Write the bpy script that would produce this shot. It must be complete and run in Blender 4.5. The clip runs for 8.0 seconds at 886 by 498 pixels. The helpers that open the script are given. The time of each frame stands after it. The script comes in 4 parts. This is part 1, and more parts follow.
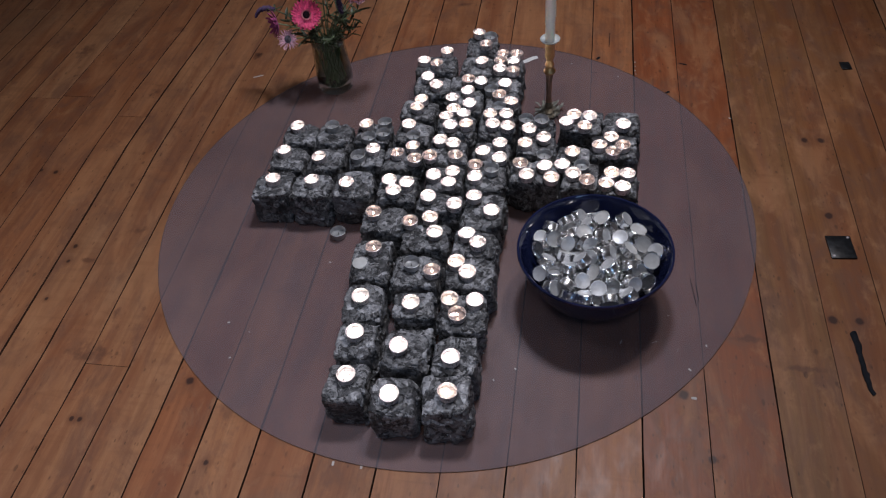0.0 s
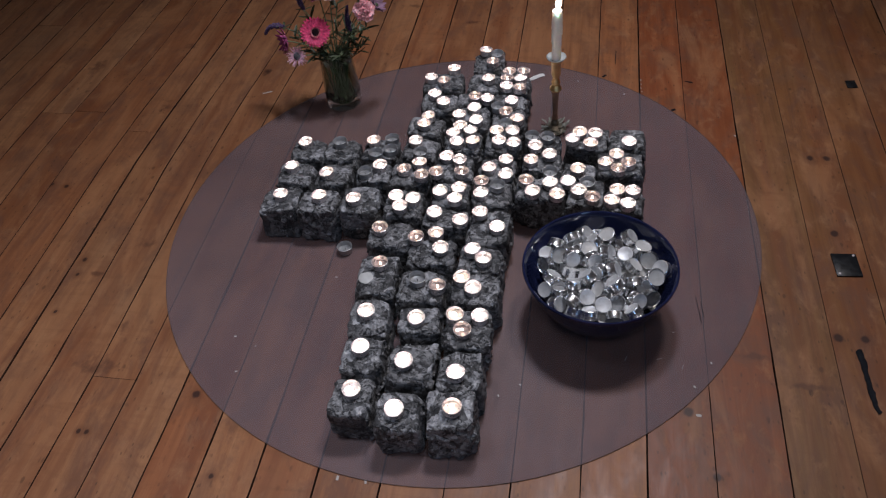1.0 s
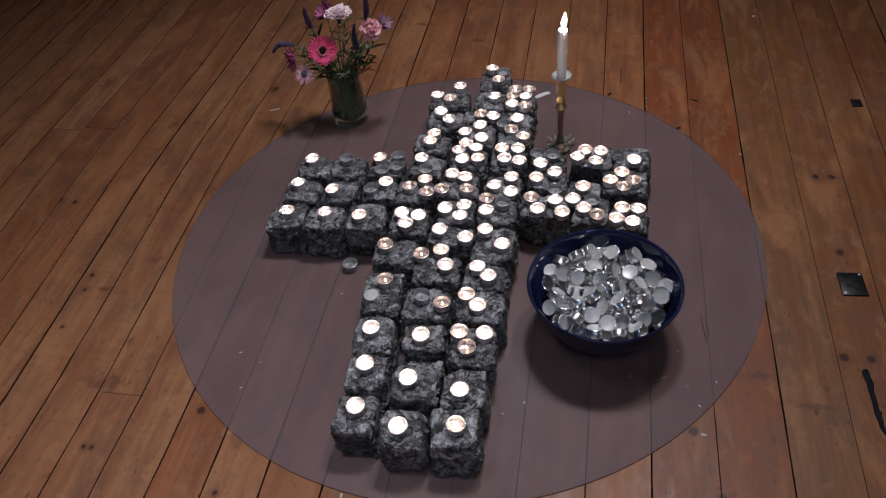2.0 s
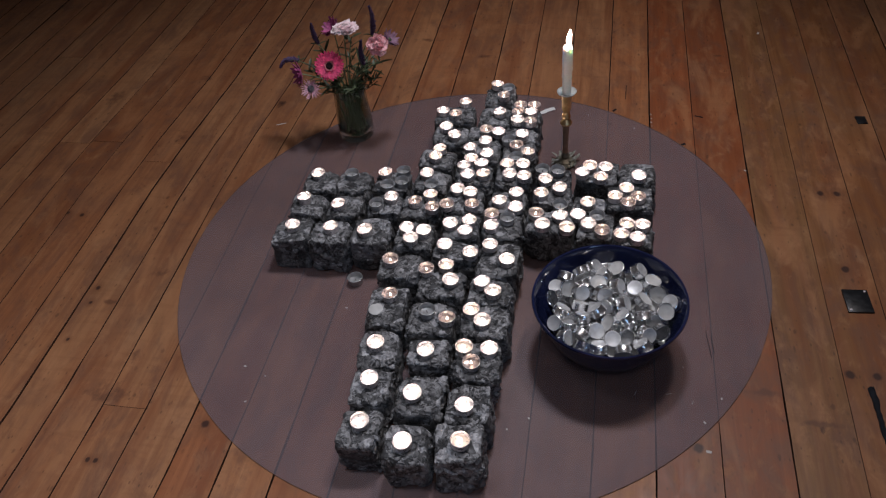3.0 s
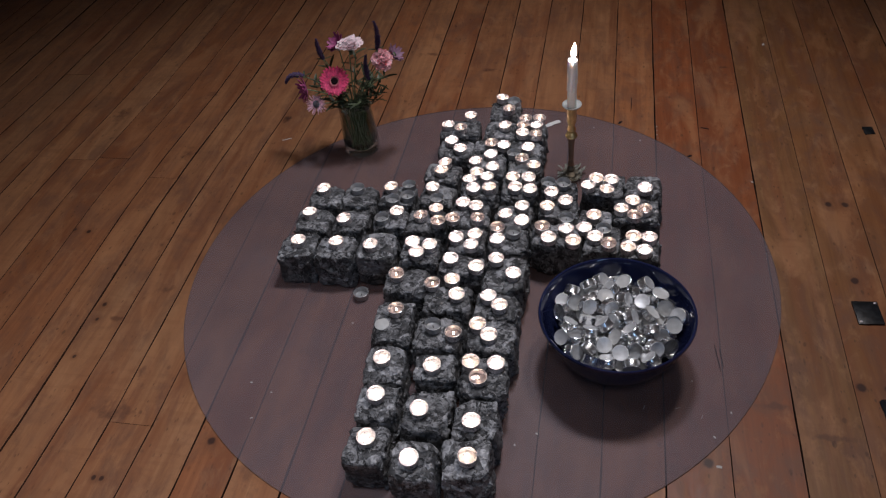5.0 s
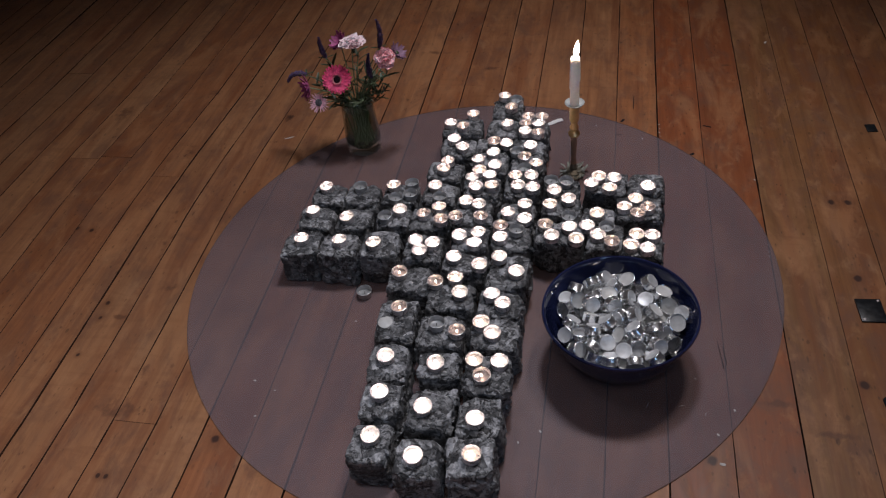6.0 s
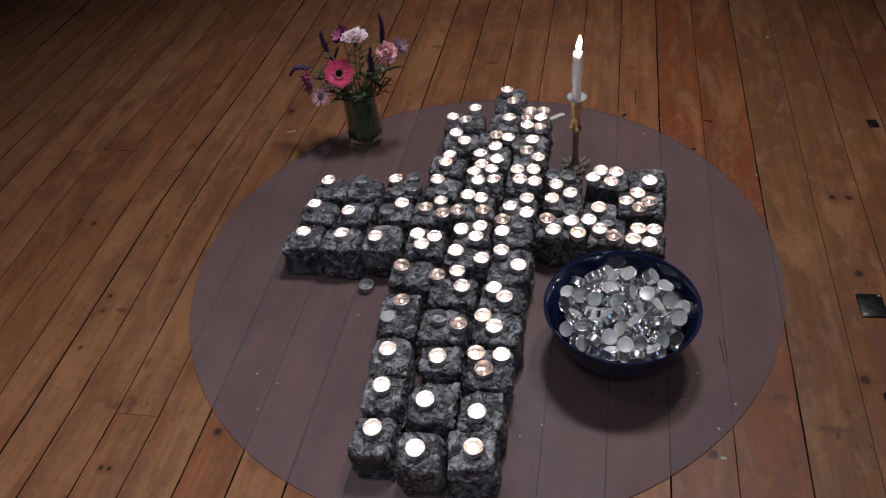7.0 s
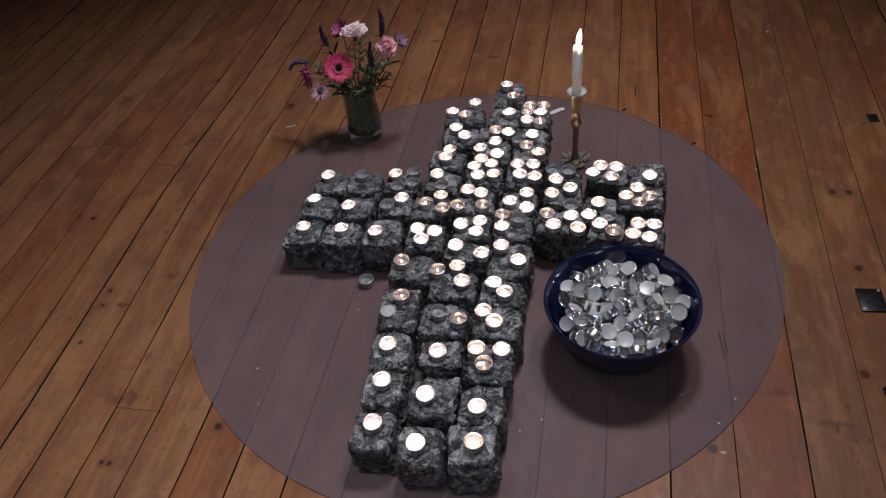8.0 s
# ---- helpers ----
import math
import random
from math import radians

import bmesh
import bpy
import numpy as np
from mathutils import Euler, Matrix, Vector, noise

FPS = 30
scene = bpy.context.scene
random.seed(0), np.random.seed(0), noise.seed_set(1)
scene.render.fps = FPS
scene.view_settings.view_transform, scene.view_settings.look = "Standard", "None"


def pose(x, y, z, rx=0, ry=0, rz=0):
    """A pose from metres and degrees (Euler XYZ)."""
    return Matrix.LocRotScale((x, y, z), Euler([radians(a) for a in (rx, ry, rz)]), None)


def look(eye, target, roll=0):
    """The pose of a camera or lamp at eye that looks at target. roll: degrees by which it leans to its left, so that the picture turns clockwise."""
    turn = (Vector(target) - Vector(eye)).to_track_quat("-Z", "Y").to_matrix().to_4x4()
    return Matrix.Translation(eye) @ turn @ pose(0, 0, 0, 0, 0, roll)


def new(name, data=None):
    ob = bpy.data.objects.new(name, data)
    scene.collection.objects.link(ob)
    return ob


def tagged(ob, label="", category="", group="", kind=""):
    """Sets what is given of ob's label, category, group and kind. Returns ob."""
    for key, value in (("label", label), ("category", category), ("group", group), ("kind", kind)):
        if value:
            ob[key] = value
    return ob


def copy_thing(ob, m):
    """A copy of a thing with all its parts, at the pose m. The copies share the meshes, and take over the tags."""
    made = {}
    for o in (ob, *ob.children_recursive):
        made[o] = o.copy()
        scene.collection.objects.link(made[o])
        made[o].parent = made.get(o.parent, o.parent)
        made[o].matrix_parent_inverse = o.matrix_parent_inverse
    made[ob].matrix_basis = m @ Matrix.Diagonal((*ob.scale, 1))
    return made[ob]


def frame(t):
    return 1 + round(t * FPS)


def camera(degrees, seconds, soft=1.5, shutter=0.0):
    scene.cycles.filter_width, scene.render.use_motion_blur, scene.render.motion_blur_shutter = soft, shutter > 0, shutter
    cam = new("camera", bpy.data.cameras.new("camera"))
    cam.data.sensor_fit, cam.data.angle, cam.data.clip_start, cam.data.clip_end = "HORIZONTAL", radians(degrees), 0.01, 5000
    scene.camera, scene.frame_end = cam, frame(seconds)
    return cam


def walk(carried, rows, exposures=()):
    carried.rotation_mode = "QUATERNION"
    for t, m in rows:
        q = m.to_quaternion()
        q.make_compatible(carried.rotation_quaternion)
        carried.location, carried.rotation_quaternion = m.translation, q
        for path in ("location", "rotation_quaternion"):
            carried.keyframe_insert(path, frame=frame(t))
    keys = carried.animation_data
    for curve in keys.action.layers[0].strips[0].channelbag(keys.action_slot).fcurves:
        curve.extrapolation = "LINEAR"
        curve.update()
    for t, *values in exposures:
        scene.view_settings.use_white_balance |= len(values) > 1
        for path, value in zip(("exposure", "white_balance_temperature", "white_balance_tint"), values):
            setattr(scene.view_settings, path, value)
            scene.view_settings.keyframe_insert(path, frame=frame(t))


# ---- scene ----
cam = camera(59.5, 8.0, soft=1.2)
PATH = [
    (0, (-0.007, 0.0, 1.292), (-0.329, 1.333, -0.164), -6.8),
    (0.5, (-0.005, -0.003, 1.298), (-0.336, 1.341, -0.147), -6.7),
    (1, (-0.002, -0.005, 1.299), (-0.345, 1.353, -0.128), -6.9),
    (1.5, (0.003, -0.004, 1.302), (-0.352, 1.367, -0.111), -7.1),
    (3, (0.001, -0.006, 1.31), (-0.374, 1.4, -0.062), -6.9),
    (3.5, (0.001, -0.005, 1.309), (-0.379, 1.41, -0.052), -7.3),
    (4, (0.001, -0.001, 1.309), (-0.384, 1.42, -0.044), -7.3),
    (4.5, (0.003, 0.002, 1.309), (-0.388, 1.428, -0.039), -7.5),
    (6, (-0.003, -0.002, 1.309), (-0.399, 1.421, -0.04), -7.8),
    (6.5, (-0.006, -0.002, 1.312), (-0.401, 1.414, -0.044), -7.7),
    (7, (-0.007, -0.006, 1.311), (-0.402, 1.407, -0.048), -7.7),
    (7.5, (-0.009, -0.008, 1.311), (-0.401, 1.401, -0.053), -7.6),
    (8, (-0.009, -0.006, 1.311), (-0.401, 1.398, -0.058), -7.7),
]
walk(cam, [(t, look(eye, target, roll)) for t, eye, target, roll in PATH], exposures=((0, 0.31, 5880, 14), (1.5, 0.25, 6020, 14), (3, 0.20, 6120, 14), (8, 0.20, 6120, 14)))

# ---- light ----
world = bpy.data.worlds.new("world")
world.use_nodes = True
world.node_tree.nodes["Background"].inputs["Color"].default_value = (0.02, 0.02, 0.025, 1)
scene.world = world


def spot(name, place, target, watts, colour, cone, blend, radius):
    data = bpy.data.lights.new(name, "SPOT")
    data.energy, data.color, data.spot_size, data.spot_blend, data.shadow_soft_size = watts, colour, radians(cone), blend, radius
    ob = new(name, data)
    ob.matrix_world = look(place, target)
    return ob


# two ceiling spots beyond the cross
spot("ceiling_spot_warm", (0.5, 2.05, 2.95), (-0.3, 1.15, 0), 77, (1.0, 0.84, 0.70), 86, 1.0, 0.18)
spot("ceiling_spot_cool", (-0.05, 2.1, 2.95), (-0.4, 1.3, 0), 120, (0.92, 0.95, 1.0), 86, 1.0, 0.18)
# unseen third spot, added to brighten the boards on the left
spot("ceiling_spot_side", (-1.25, 0.55, 2.95), (-1.1, 0.0, 0), 98, (0.98, 0.97, 1.0), 62, 1.0, 0.3)
# unseen soft lamp behind the camera, added to lift the shade on near sides
data = bpy.data.lights.new("front_fill_lamp", "AREA")
data.shape, data.size, data.energy, data.color = "DISK", 0.7, 6.5, (1.0, 0.95, 0.9)
new("front_fill_lamp", data).matrix_world = look((0.1, -0.7, 2.95), (-0.3, 1.0, 0))
# a window's weak daylight far behind the camera
data = bpy.data.lights.new("window_daylight", "AREA")
data.shape, data.size, data.size_y, data.energy, data.color = "RECTANGLE", 1.1, 1.3, 12, (0.42, 0.66, 1.0)
new("window_daylight", data).matrix_world = look((1.4, -2.4, 1.7), (0.0, 1.2, 0.1))


# ---- materials ----
class Nodes:
    def __init__(self, name):
        self.mat = bpy.data.materials.new(name)
        self.mat.use_nodes = True
        self.tree = self.mat.node_tree
        self.bsdf = self.tree.nodes["Principled BSDF"]
        self.out = self.tree.nodes["Material Output"]

    def add(self, kind, **values):
        node = self.tree.nodes.new(kind)
        for key, value in values.items():
            node.inputs[key].default_value = value
        return node

    def link(self, a, b):
        self.tree.links.new(a, b)

    def set(self, **values):
        for key, value in values.items():
            self.bsdf.inputs[key.replace("_", " ")].default_value = value

    def noise(self, vector, scale, detail=4.0, rough=0.55, distortion=0.0):
        n = self.add("ShaderNodeTexNoise", Scale=scale, Detail=detail, Roughness=rough, Distortion=distortion)
        if vector is not None:
            self.link(vector, n.inputs["Vector"])
        return n.outputs["Fac"]

    def ramp(self, fac, *stops):
        n = self.tree.nodes.new("ShaderNodeValToRGB")
        while len(n.color_ramp.elements) < len(stops):
            n.color_ramp.elements.new(0.5)
        for e, (p, c) in zip(n.color_ramp.elements, stops):
            e.position = p
            e.color = (*c, 1) if isinstance(c, tuple) else (c, c, c, 1)
        self.link(fac, n.inputs["Fac"])
        return n.outputs["Color"]

    def mix(self, fac, a, b, blend="MIX"):
        n = self.tree.nodes.new("ShaderNodeMix")
        n.data_type, n.blend_type = "RGBA", blend
        for value, socket in ((fac, n.inputs["Factor"]), (a, n.inputs[6]), (b, n.inputs[7])):
            if isinstance(value, (int, float)):
                socket.default_value = value if socket == n.inputs["Factor"] else (value, value, value, 1)
            elif isinstance(value, tuple):
                socket.default_value = (*value, 1)
            else:
                self.link(value, socket)
        return n.outputs[2]

    def math(self, op, a, b=0.0):
        n = self.tree.nodes.new("ShaderNodeMath")
        n.operation = op
        for value, socket in ((a, n.inputs[0]), (b, n.inputs[1])):
            if isinstance(value, (int, float)):
                socket.default_value = value
            else:
                self.link(value, socket)
        return n.outputs[0]

    def bump(self, height, strength, distance):
        n = self.add("ShaderNodeBump", Strength=strength, Distance=distance)
        self.link(height, n.inputs["Height"])
        self.link(n.outputs["Normal"], self.bsdf.inputs["Normal"])
        return n

    def scaled(self, vector, scale, shift=None):
        n = self.tree.nodes.new("ShaderNodeVectorMath")
        n.operation = "MULTIPLY_ADD"
        self.link(vector, n.inputs[0])
        n.inputs[1].default_value = scale
        if shift is not None:
            self.link(shift, n.inputs[2])
        return n.outputs[0]


# knots in the boards (x, y, radius) and dark smudges (x, y, half width, half length)
KNOTS = (
    (-0.755, 0.78, 0.010), (-0.948, 0.671, 0.006), (-0.965, 0.671, 0.006), (-1.178, 0.961, 0.005), (0.221, 0.845, 0.011), (0.263, 0.713, 0.009),
    (0.521, 1.048, 0.011), (0.572, 1.051, 0.010), (-0.656, 0.608, 0.006), (-1.38, 1.384, 0.007), (-1.426, 1.39, 0.006),
    (0.554, 1.617, 0.010), (0.592, 1.618, 0.010), (0.565, 1.35, 0.010), (-1.189, 1.126, 0.008), (-1.183, 1.077, 0.006),
)
SMUDGES = (
    (-1.002, 0.828, 0.06, 0.022), (-0.992, 0.931, 0.008, 0.016), (0.192, 0.662, 0.003, 0.012), (-1.14, 1.345, 0.010, 0.012), (0.347, 0.987, 0.035, 0.012),
    (0.444, 0.922, 0.06, 0.010), (-1.248, 1.754, 0.02, 0.03), (-1.134, 1.085, 0.02, 0.010), (-1.056, 1.19, 0.025, 0.015), (0.278, 1.943, 0.02, 0.008),
    (0.362, 2.281, 0.014, 0.008), (-1.578, 1.961, 0.03, 0.04), (-0.375, 2.26, 0.03, 0.012), (-0.586, 2.363, 0.05, 0.012), (-1.302, 2.091, 0.02, 0.02),
)


def wood_material():
    m = Nodes("pine_boards")
    where = m.tree.nodes.new("ShaderNodeNewGeometry").outputs["Position"]
    rnd = m.tree.nodes.new("ShaderNodeObjectInfo").outputs["Random"]
    shift = m.tree.nodes.new("ShaderNodeCombineXYZ")
    m.link(m.math("MULTIPLY", rnd, 37.0), shift.inputs[0])
    m.link(m.math("MULTIPLY", rnd, 91.0), shift.inputs[1])
    grain = m.noise(m.scaled(where, (34, 1.3, 5), shift.outputs[0]), 1.0, 6, 0.62, 1.6)
    fine = m.noise(m.scaled(where, (260, 9, 20), shift.outputs[0]), 1.0, 3, 0.6)
    stain = m.noise(m.scaled(where, (13.0, 6.0, 1), shift.outputs[0]), 1.0, 7, 0.72, 0.8)
    scuff = m.noise(m.scaled(where, (24, 12, 1)), 1.0, 6, 0.72, 0.5)
    dull = m.noise(m.scaled(where, (2.2, 1.6, 1)), 1.0, 4, 0.6)
    col = m.ramp(grain, (0.25, (0.190, 0.077, 0.037)), (0.5, (0.265, 0.118, 0.054)), (0.78, (0.340, 0.163, 0.076)))
    tone = m.tree.nodes.new("ShaderNodeObjectInfo").outputs["Color"]
    col = m.mix(1.0, col, tone, "MULTIPLY")
    # growth rings cut lengthwise: long pointed contours
    rings = m.math("SINE", m.math("MULTIPLY", m.noise(m.scaled(where, (7.5, 0.55, 1), shift.outputs[0]), 1.0, 2, 0.5, 0.5), 60.0))
    col = m.mix(m.ramp(rings, (0.2, 0.0), (0.95, 0.17)), col, (0.135, 0.050, 0.021))
    col = m.mix(m.ramp(fine, (0.35, 0.12), (0.55, 0.0)), col, (0.12, 0.050, 0.023))
    # broad darker heartwood streaks along the boards
    streak = m.noise(m.scaled(where, (16, 0.45, 1), shift.outputs[0]), 1.0, 3, 0.55)
    col = m.mix(m.ramp(streak, (0.48, 0.0), (0.64, 0.55)), col, (0.160, 0.050, 0.020))
    col = m.mix(m.ramp(stain, (0.47, 0.0), (0.62, 0.62)), col, (0.125, 0.058, 0.036))
    col = m.mix(m.ramp(scuff, (0.53, 0.0), (0.72, 0.40)), col, (0.37, 0.195, 0.09))
    col = m.mix(m.ramp(dull, (0.54, 0.0), (0.72, 0.24)), col, (0.17, 0.125, 0.075))
    # paler patches where feet have worn the varnish
    worn = m.noise(m.scaled(where, (9, 2.4, 1), shift.outputs[0]), 1.0, 5, 0.62, 0.7)
    col = m.mix(m.ramp(worn, (0.50, 0.0), (0.64, 0.45)), col, (0.345, 0.162, 0.072))
    # wavy cross figure
    figure = m.noise(m.scaled(where, (4, 30, 1), shift.outputs[0]), 1.0, 4, 0.55, 1.5)
    col = m.mix(m.ramp(figure, (0.52, 0.0), (0.66, 0.22)), col, (0.15, 0.062, 0.026))
    # single knots and dark smudges
    wander = m.tree.nodes.new("ShaderNodeTexNoise")
    wander.inputs["Scale"].default_value, wander.inputs["Detail"].default_value = 45, 4
    m.link(where, wander.inputs["Vector"])

    def spot_at(x, y, rx, ry, ragged):
        """How near a place is to a mark: 0 at its middle, 1 at its rim."""
        d = m.tree.nodes.new("ShaderNodeVectorMath")
        d.operation = "SUBTRACT"
        m.link(where, d.inputs[0])
        d.inputs[1].default_value = (x, y, 0)
        stretch = m.tree.nodes.new("ShaderNodeVectorMath")
        stretch.operation = "MULTIPLY"
        m.link(d.outputs[0], stretch.inputs[0])
        stretch.inputs[1].default_value = (1 / rx, 1 / ry, 0)
        size = m.tree.nodes.new("ShaderNodeVectorMath")
        size.operation = "LENGTH"
        m.link(stretch.outputs[0], size.inputs[0])
        return m.math("ADD", size.outputs["Value"], m.math("MULTIPLY", m.math("SUBTRACT", wander.outputs["Fac"], 0.5), ragged))

    for x, y, rx, ry in SMUDGES:
        col = m.mix(m.ramp(spot_at(x, y, rx, ry, 3.2), (0.2, 0.62), (1.1, 0.0)), col, (0.075, 0.030, 0.018))
    for x, y, r in KNOTS:
        d = spot_at(x, y, r, r * 1.15, 0.9)
        # the sharp-edged knot lies in a wider brown ring
        col = m.mix(m.ramp(m.math("MULTIPLY", d, 0.25), (0.2, 0.45), (0.65, 0.0)), col, (0.11, 0.040, 0.018))
        col = m.mix(m.ramp(d, (0.55, 0.9), (1.15, 0.0)), col, (0.030, 0.013, 0.010))
    # knots
    def marks(scale, near, far, seed, share, wobble_by):
        v = m.add("ShaderNodeTexVoronoi", Scale=1.0)
        m.link(m.scaled(where, scale, shift.outputs[0]), v.inputs["Vector"])
        wobble = m.noise(m.scaled(where, (60, 45, 1), shift.outputs[0]), 1.0, 3)
        d = m.math("ADD", v.outputs["Distance"], m.math("MULTIPLY", m.math("SUBTRACT", wobble, 0.5), wobble_by))
        sep = m.tree.nodes.new("ShaderNodeSeparateColor")
        m.link(v.outputs["Color"], sep.inputs[0])
        some = m.ramp(sep.outputs[seed], (share, 0.0), (share + 0.03, 1.0))
        return m.math("MULTIPLY", m.ramp(d, (near, 1.0), (far, 0.0)), some), d, some

    knot, d, some = marks((9.0, 4.0, 0.001), 0.05, 0.12, 0, 0.84, 0.2)
    col = m.mix(m.math("MULTIPLY", m.ramp(d, (0.08, 0.6), (0.36, 0.0)), some), col, (0.12, 0.042, 0.019))
    col = m.mix(m.math("MULTIPLY", knot, 0.9), col, (0.035, 0.014, 0.009))
    # pits, nail holes and short dark scratches
    where_pits = m.ramp(m.noise(m.scaled(where, (6, 4, 1), shift.outputs[0]), 1.0, 3), (0.40, 0.15), (0.54, 1.0))
    for scale, near, far, seed, share in (((110, 48, 0.001), 0.14, 0.24, 1, 0.68), ((60, 16, 0.001), 0.07, 0.17, 0, 0.74), ((34, 20, 0.001), 0.07, 0.16, 2, 0.84)):
        pit, d, some = marks(scale, near, far, seed, share, 0.3)
        col = m.mix(m.math("MULTIPLY", m.math("MULTIPLY", pit, where_pits), 0.5), col, (0.045, 0.02, 0.011))
    m.link(col, m.bsdf.inputs["Base Color"])
    m.link(m.ramp(scuff, (0.3, 0.36), (0.7, 0.56)), m.bsdf.inputs["Roughness"])
    m.set(Specular_IOR_Level=0.28)
    m.bump(m.math("ADD", m.math("MULTIPLY", grain, 0.6), m.math("MULTIPLY", fine, 0.4)), 0.25, 0.0012)
    return m.mat


def stone_material():
    m = Nodes("dark_basalt")
    geometry = m.tree.nodes.new("ShaderNodeNewGeometry")
    where = geometry.outputs["Position"]
    warp = m.add("ShaderNodeTexNoise", Scale=38, Detail=3.0, Roughness=0.6)
    m.link(where, warp.inputs["Vector"])
    bent_by = m.tree.nodes.new("ShaderNodeVectorMath")
    bent_by.operation = "MULTIPLY_ADD"
    m.link(warp.outputs["Color"], bent_by.inputs[0])
    bent_by.inputs[1].default_value = (0.07, 0.07, 0.07)
    m.link(where, bent_by.inputs[2])
    bent_where = bent_by.outputs[0]

    def cells(scale):
        v = m.add("ShaderNodeTexVoronoi", Scale=scale)
        m.link(bent_where, v.inputs["Vector"])
        return v

    fine = m.noise(where, 420, 4, 0.7)
    mid = m.noise(where, 60, 2, 0.5, 0.6)
    big = m.noise(where, 22, 3, 0.5, 0.8)
    # each broken chip has a grey of its own, with ragged bounds
    sep = m.tree.nodes.new("ShaderNodeSeparateColor")
    m.link(cells(60).outputs["Color"], sep.inputs[0])
    grey = m.noise(where, 24, 3, 0.5, 1.0)
    tone = m.math("ADD", m.math("MULTIPLY", sep.outputs[0], 0.22), m.math("MULTIPLY", grey, 0.78))
    col = m.ramp(tone, (0.36, (0.030, 0.031, 0.033)), (0.47, (0.062, 0.063, 0.067)), (0.56, (0.115, 0.117, 0.123)), (0.66, (0.19, 0.193, 0.20)))
    # paler flakes with sharp dark outlines, in two sizes, thinned on the sides to paint in their shade
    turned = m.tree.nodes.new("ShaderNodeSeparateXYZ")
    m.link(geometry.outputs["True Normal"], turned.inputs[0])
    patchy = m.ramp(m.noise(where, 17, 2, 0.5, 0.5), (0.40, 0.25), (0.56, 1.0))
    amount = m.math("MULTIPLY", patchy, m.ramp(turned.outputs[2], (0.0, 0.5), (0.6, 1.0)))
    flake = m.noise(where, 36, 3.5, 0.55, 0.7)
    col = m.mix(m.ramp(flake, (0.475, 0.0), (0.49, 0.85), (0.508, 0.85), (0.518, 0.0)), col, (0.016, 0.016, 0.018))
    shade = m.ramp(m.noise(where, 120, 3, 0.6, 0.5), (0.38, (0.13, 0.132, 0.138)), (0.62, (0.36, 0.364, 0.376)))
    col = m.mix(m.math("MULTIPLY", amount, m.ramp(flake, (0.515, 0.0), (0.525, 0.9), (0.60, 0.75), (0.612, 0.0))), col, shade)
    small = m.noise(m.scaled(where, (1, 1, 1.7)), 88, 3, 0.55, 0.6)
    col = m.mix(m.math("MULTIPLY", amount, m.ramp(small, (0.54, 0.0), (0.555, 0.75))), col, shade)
    # black hollows
    hollow = m.noise(where, 58, 3, 0.5, 0.8)
    col = m.mix(m.ramp(hollow, (0.39, 0.9), (0.43, 0.0)), col, (0.014, 0.014, 0.016))
    # fine crystals
    col = m.mix(m.ramp(fine, (0.56, 0.0), (0.68, 0.22)), col, (0.27, 0.273, 0.282))
    col = m.mix(m.ramp(fine, (0.34, 0.35), (0.45, 0.0)), col, (0.018, 0.018, 0.020))
    # thin films of spilt wax, with sharp outlines, weakened on the sides by the same painted shade
    wax = m.math("MULTIPLY", m.ramp(m.math("ADD", big, m.math("MULTIPLY", mid, 0.12)), (0.615, 0.0), (0.625, 1.0)), m.ramp(turned.outputs[2], (0.35, 0.45), (0.6, 1.0)))
    col = m.mix(m.math("MULTIPLY", wax, m.ramp(mid, (0.38, 0.2), (0.46, 0.9))), col, m.ramp(small, (0.42, (0.21, 0.213, 0.226)), (0.56, (0.40, 0.405, 0.425))))
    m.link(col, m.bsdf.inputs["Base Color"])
    m.link(m.mix(wax, m.ramp(fine, (0.3, 0.5), (0.7, 0.78)), 0.36), m.bsdf.inputs["Roughness"])
    h = m.math("ADD", m.math("MULTIPLY", tone, 0.55), m.math("ADD", m.math("MULTIPLY", mid, 0.7), m.math("MULTIPLY", fine, 0.035)))
    h = m.math("ADD", h, m.ramp(flake, (0.48, 0.12), (0.50, 0.0), (0.53, 0.35), (0.62, 0.40)))
    m.bump(m.math("ADD", h, m.ramp(hollow, (0.38, 0.0), (0.45, 0.3))), 1.0, 0.007)
    return m.mat


def mat_material():
    m = Nodes("translucent_vinyl")
    where = m.tree.nodes.new("ShaderNodeNewGeometry").outputs["Position"]
    cloud = m.noise(where, 5, 4, 0.6)
    m.link(m.ramp(cloud, (0.3, (0.335, 0.285, 0.315)), (0.7, (0.42, 0.36, 0.395))), m.bsdf.inputs["Base Color"])
    m.set(Roughness=0.42, Specular_IOR_Level=0.35)
    m.bump(m.noise(where, 60, 3), 0.06, 0.001)
    clear = m.add("ShaderNodeBsdfTransparent", Color=(0.845, 0.82, 0.835, 1))
    mix = m.tree.nodes.new("ShaderNodeMixShader")
    mix.inputs[0].default_value = 0.165
    m.link(clear.outputs[0], mix.inputs[1])
    m.link(m.bsdf.outputs[0], mix.inputs[2])
    m.link(mix.outputs[0], m.out.inputs["Surface"])
    return m.mat


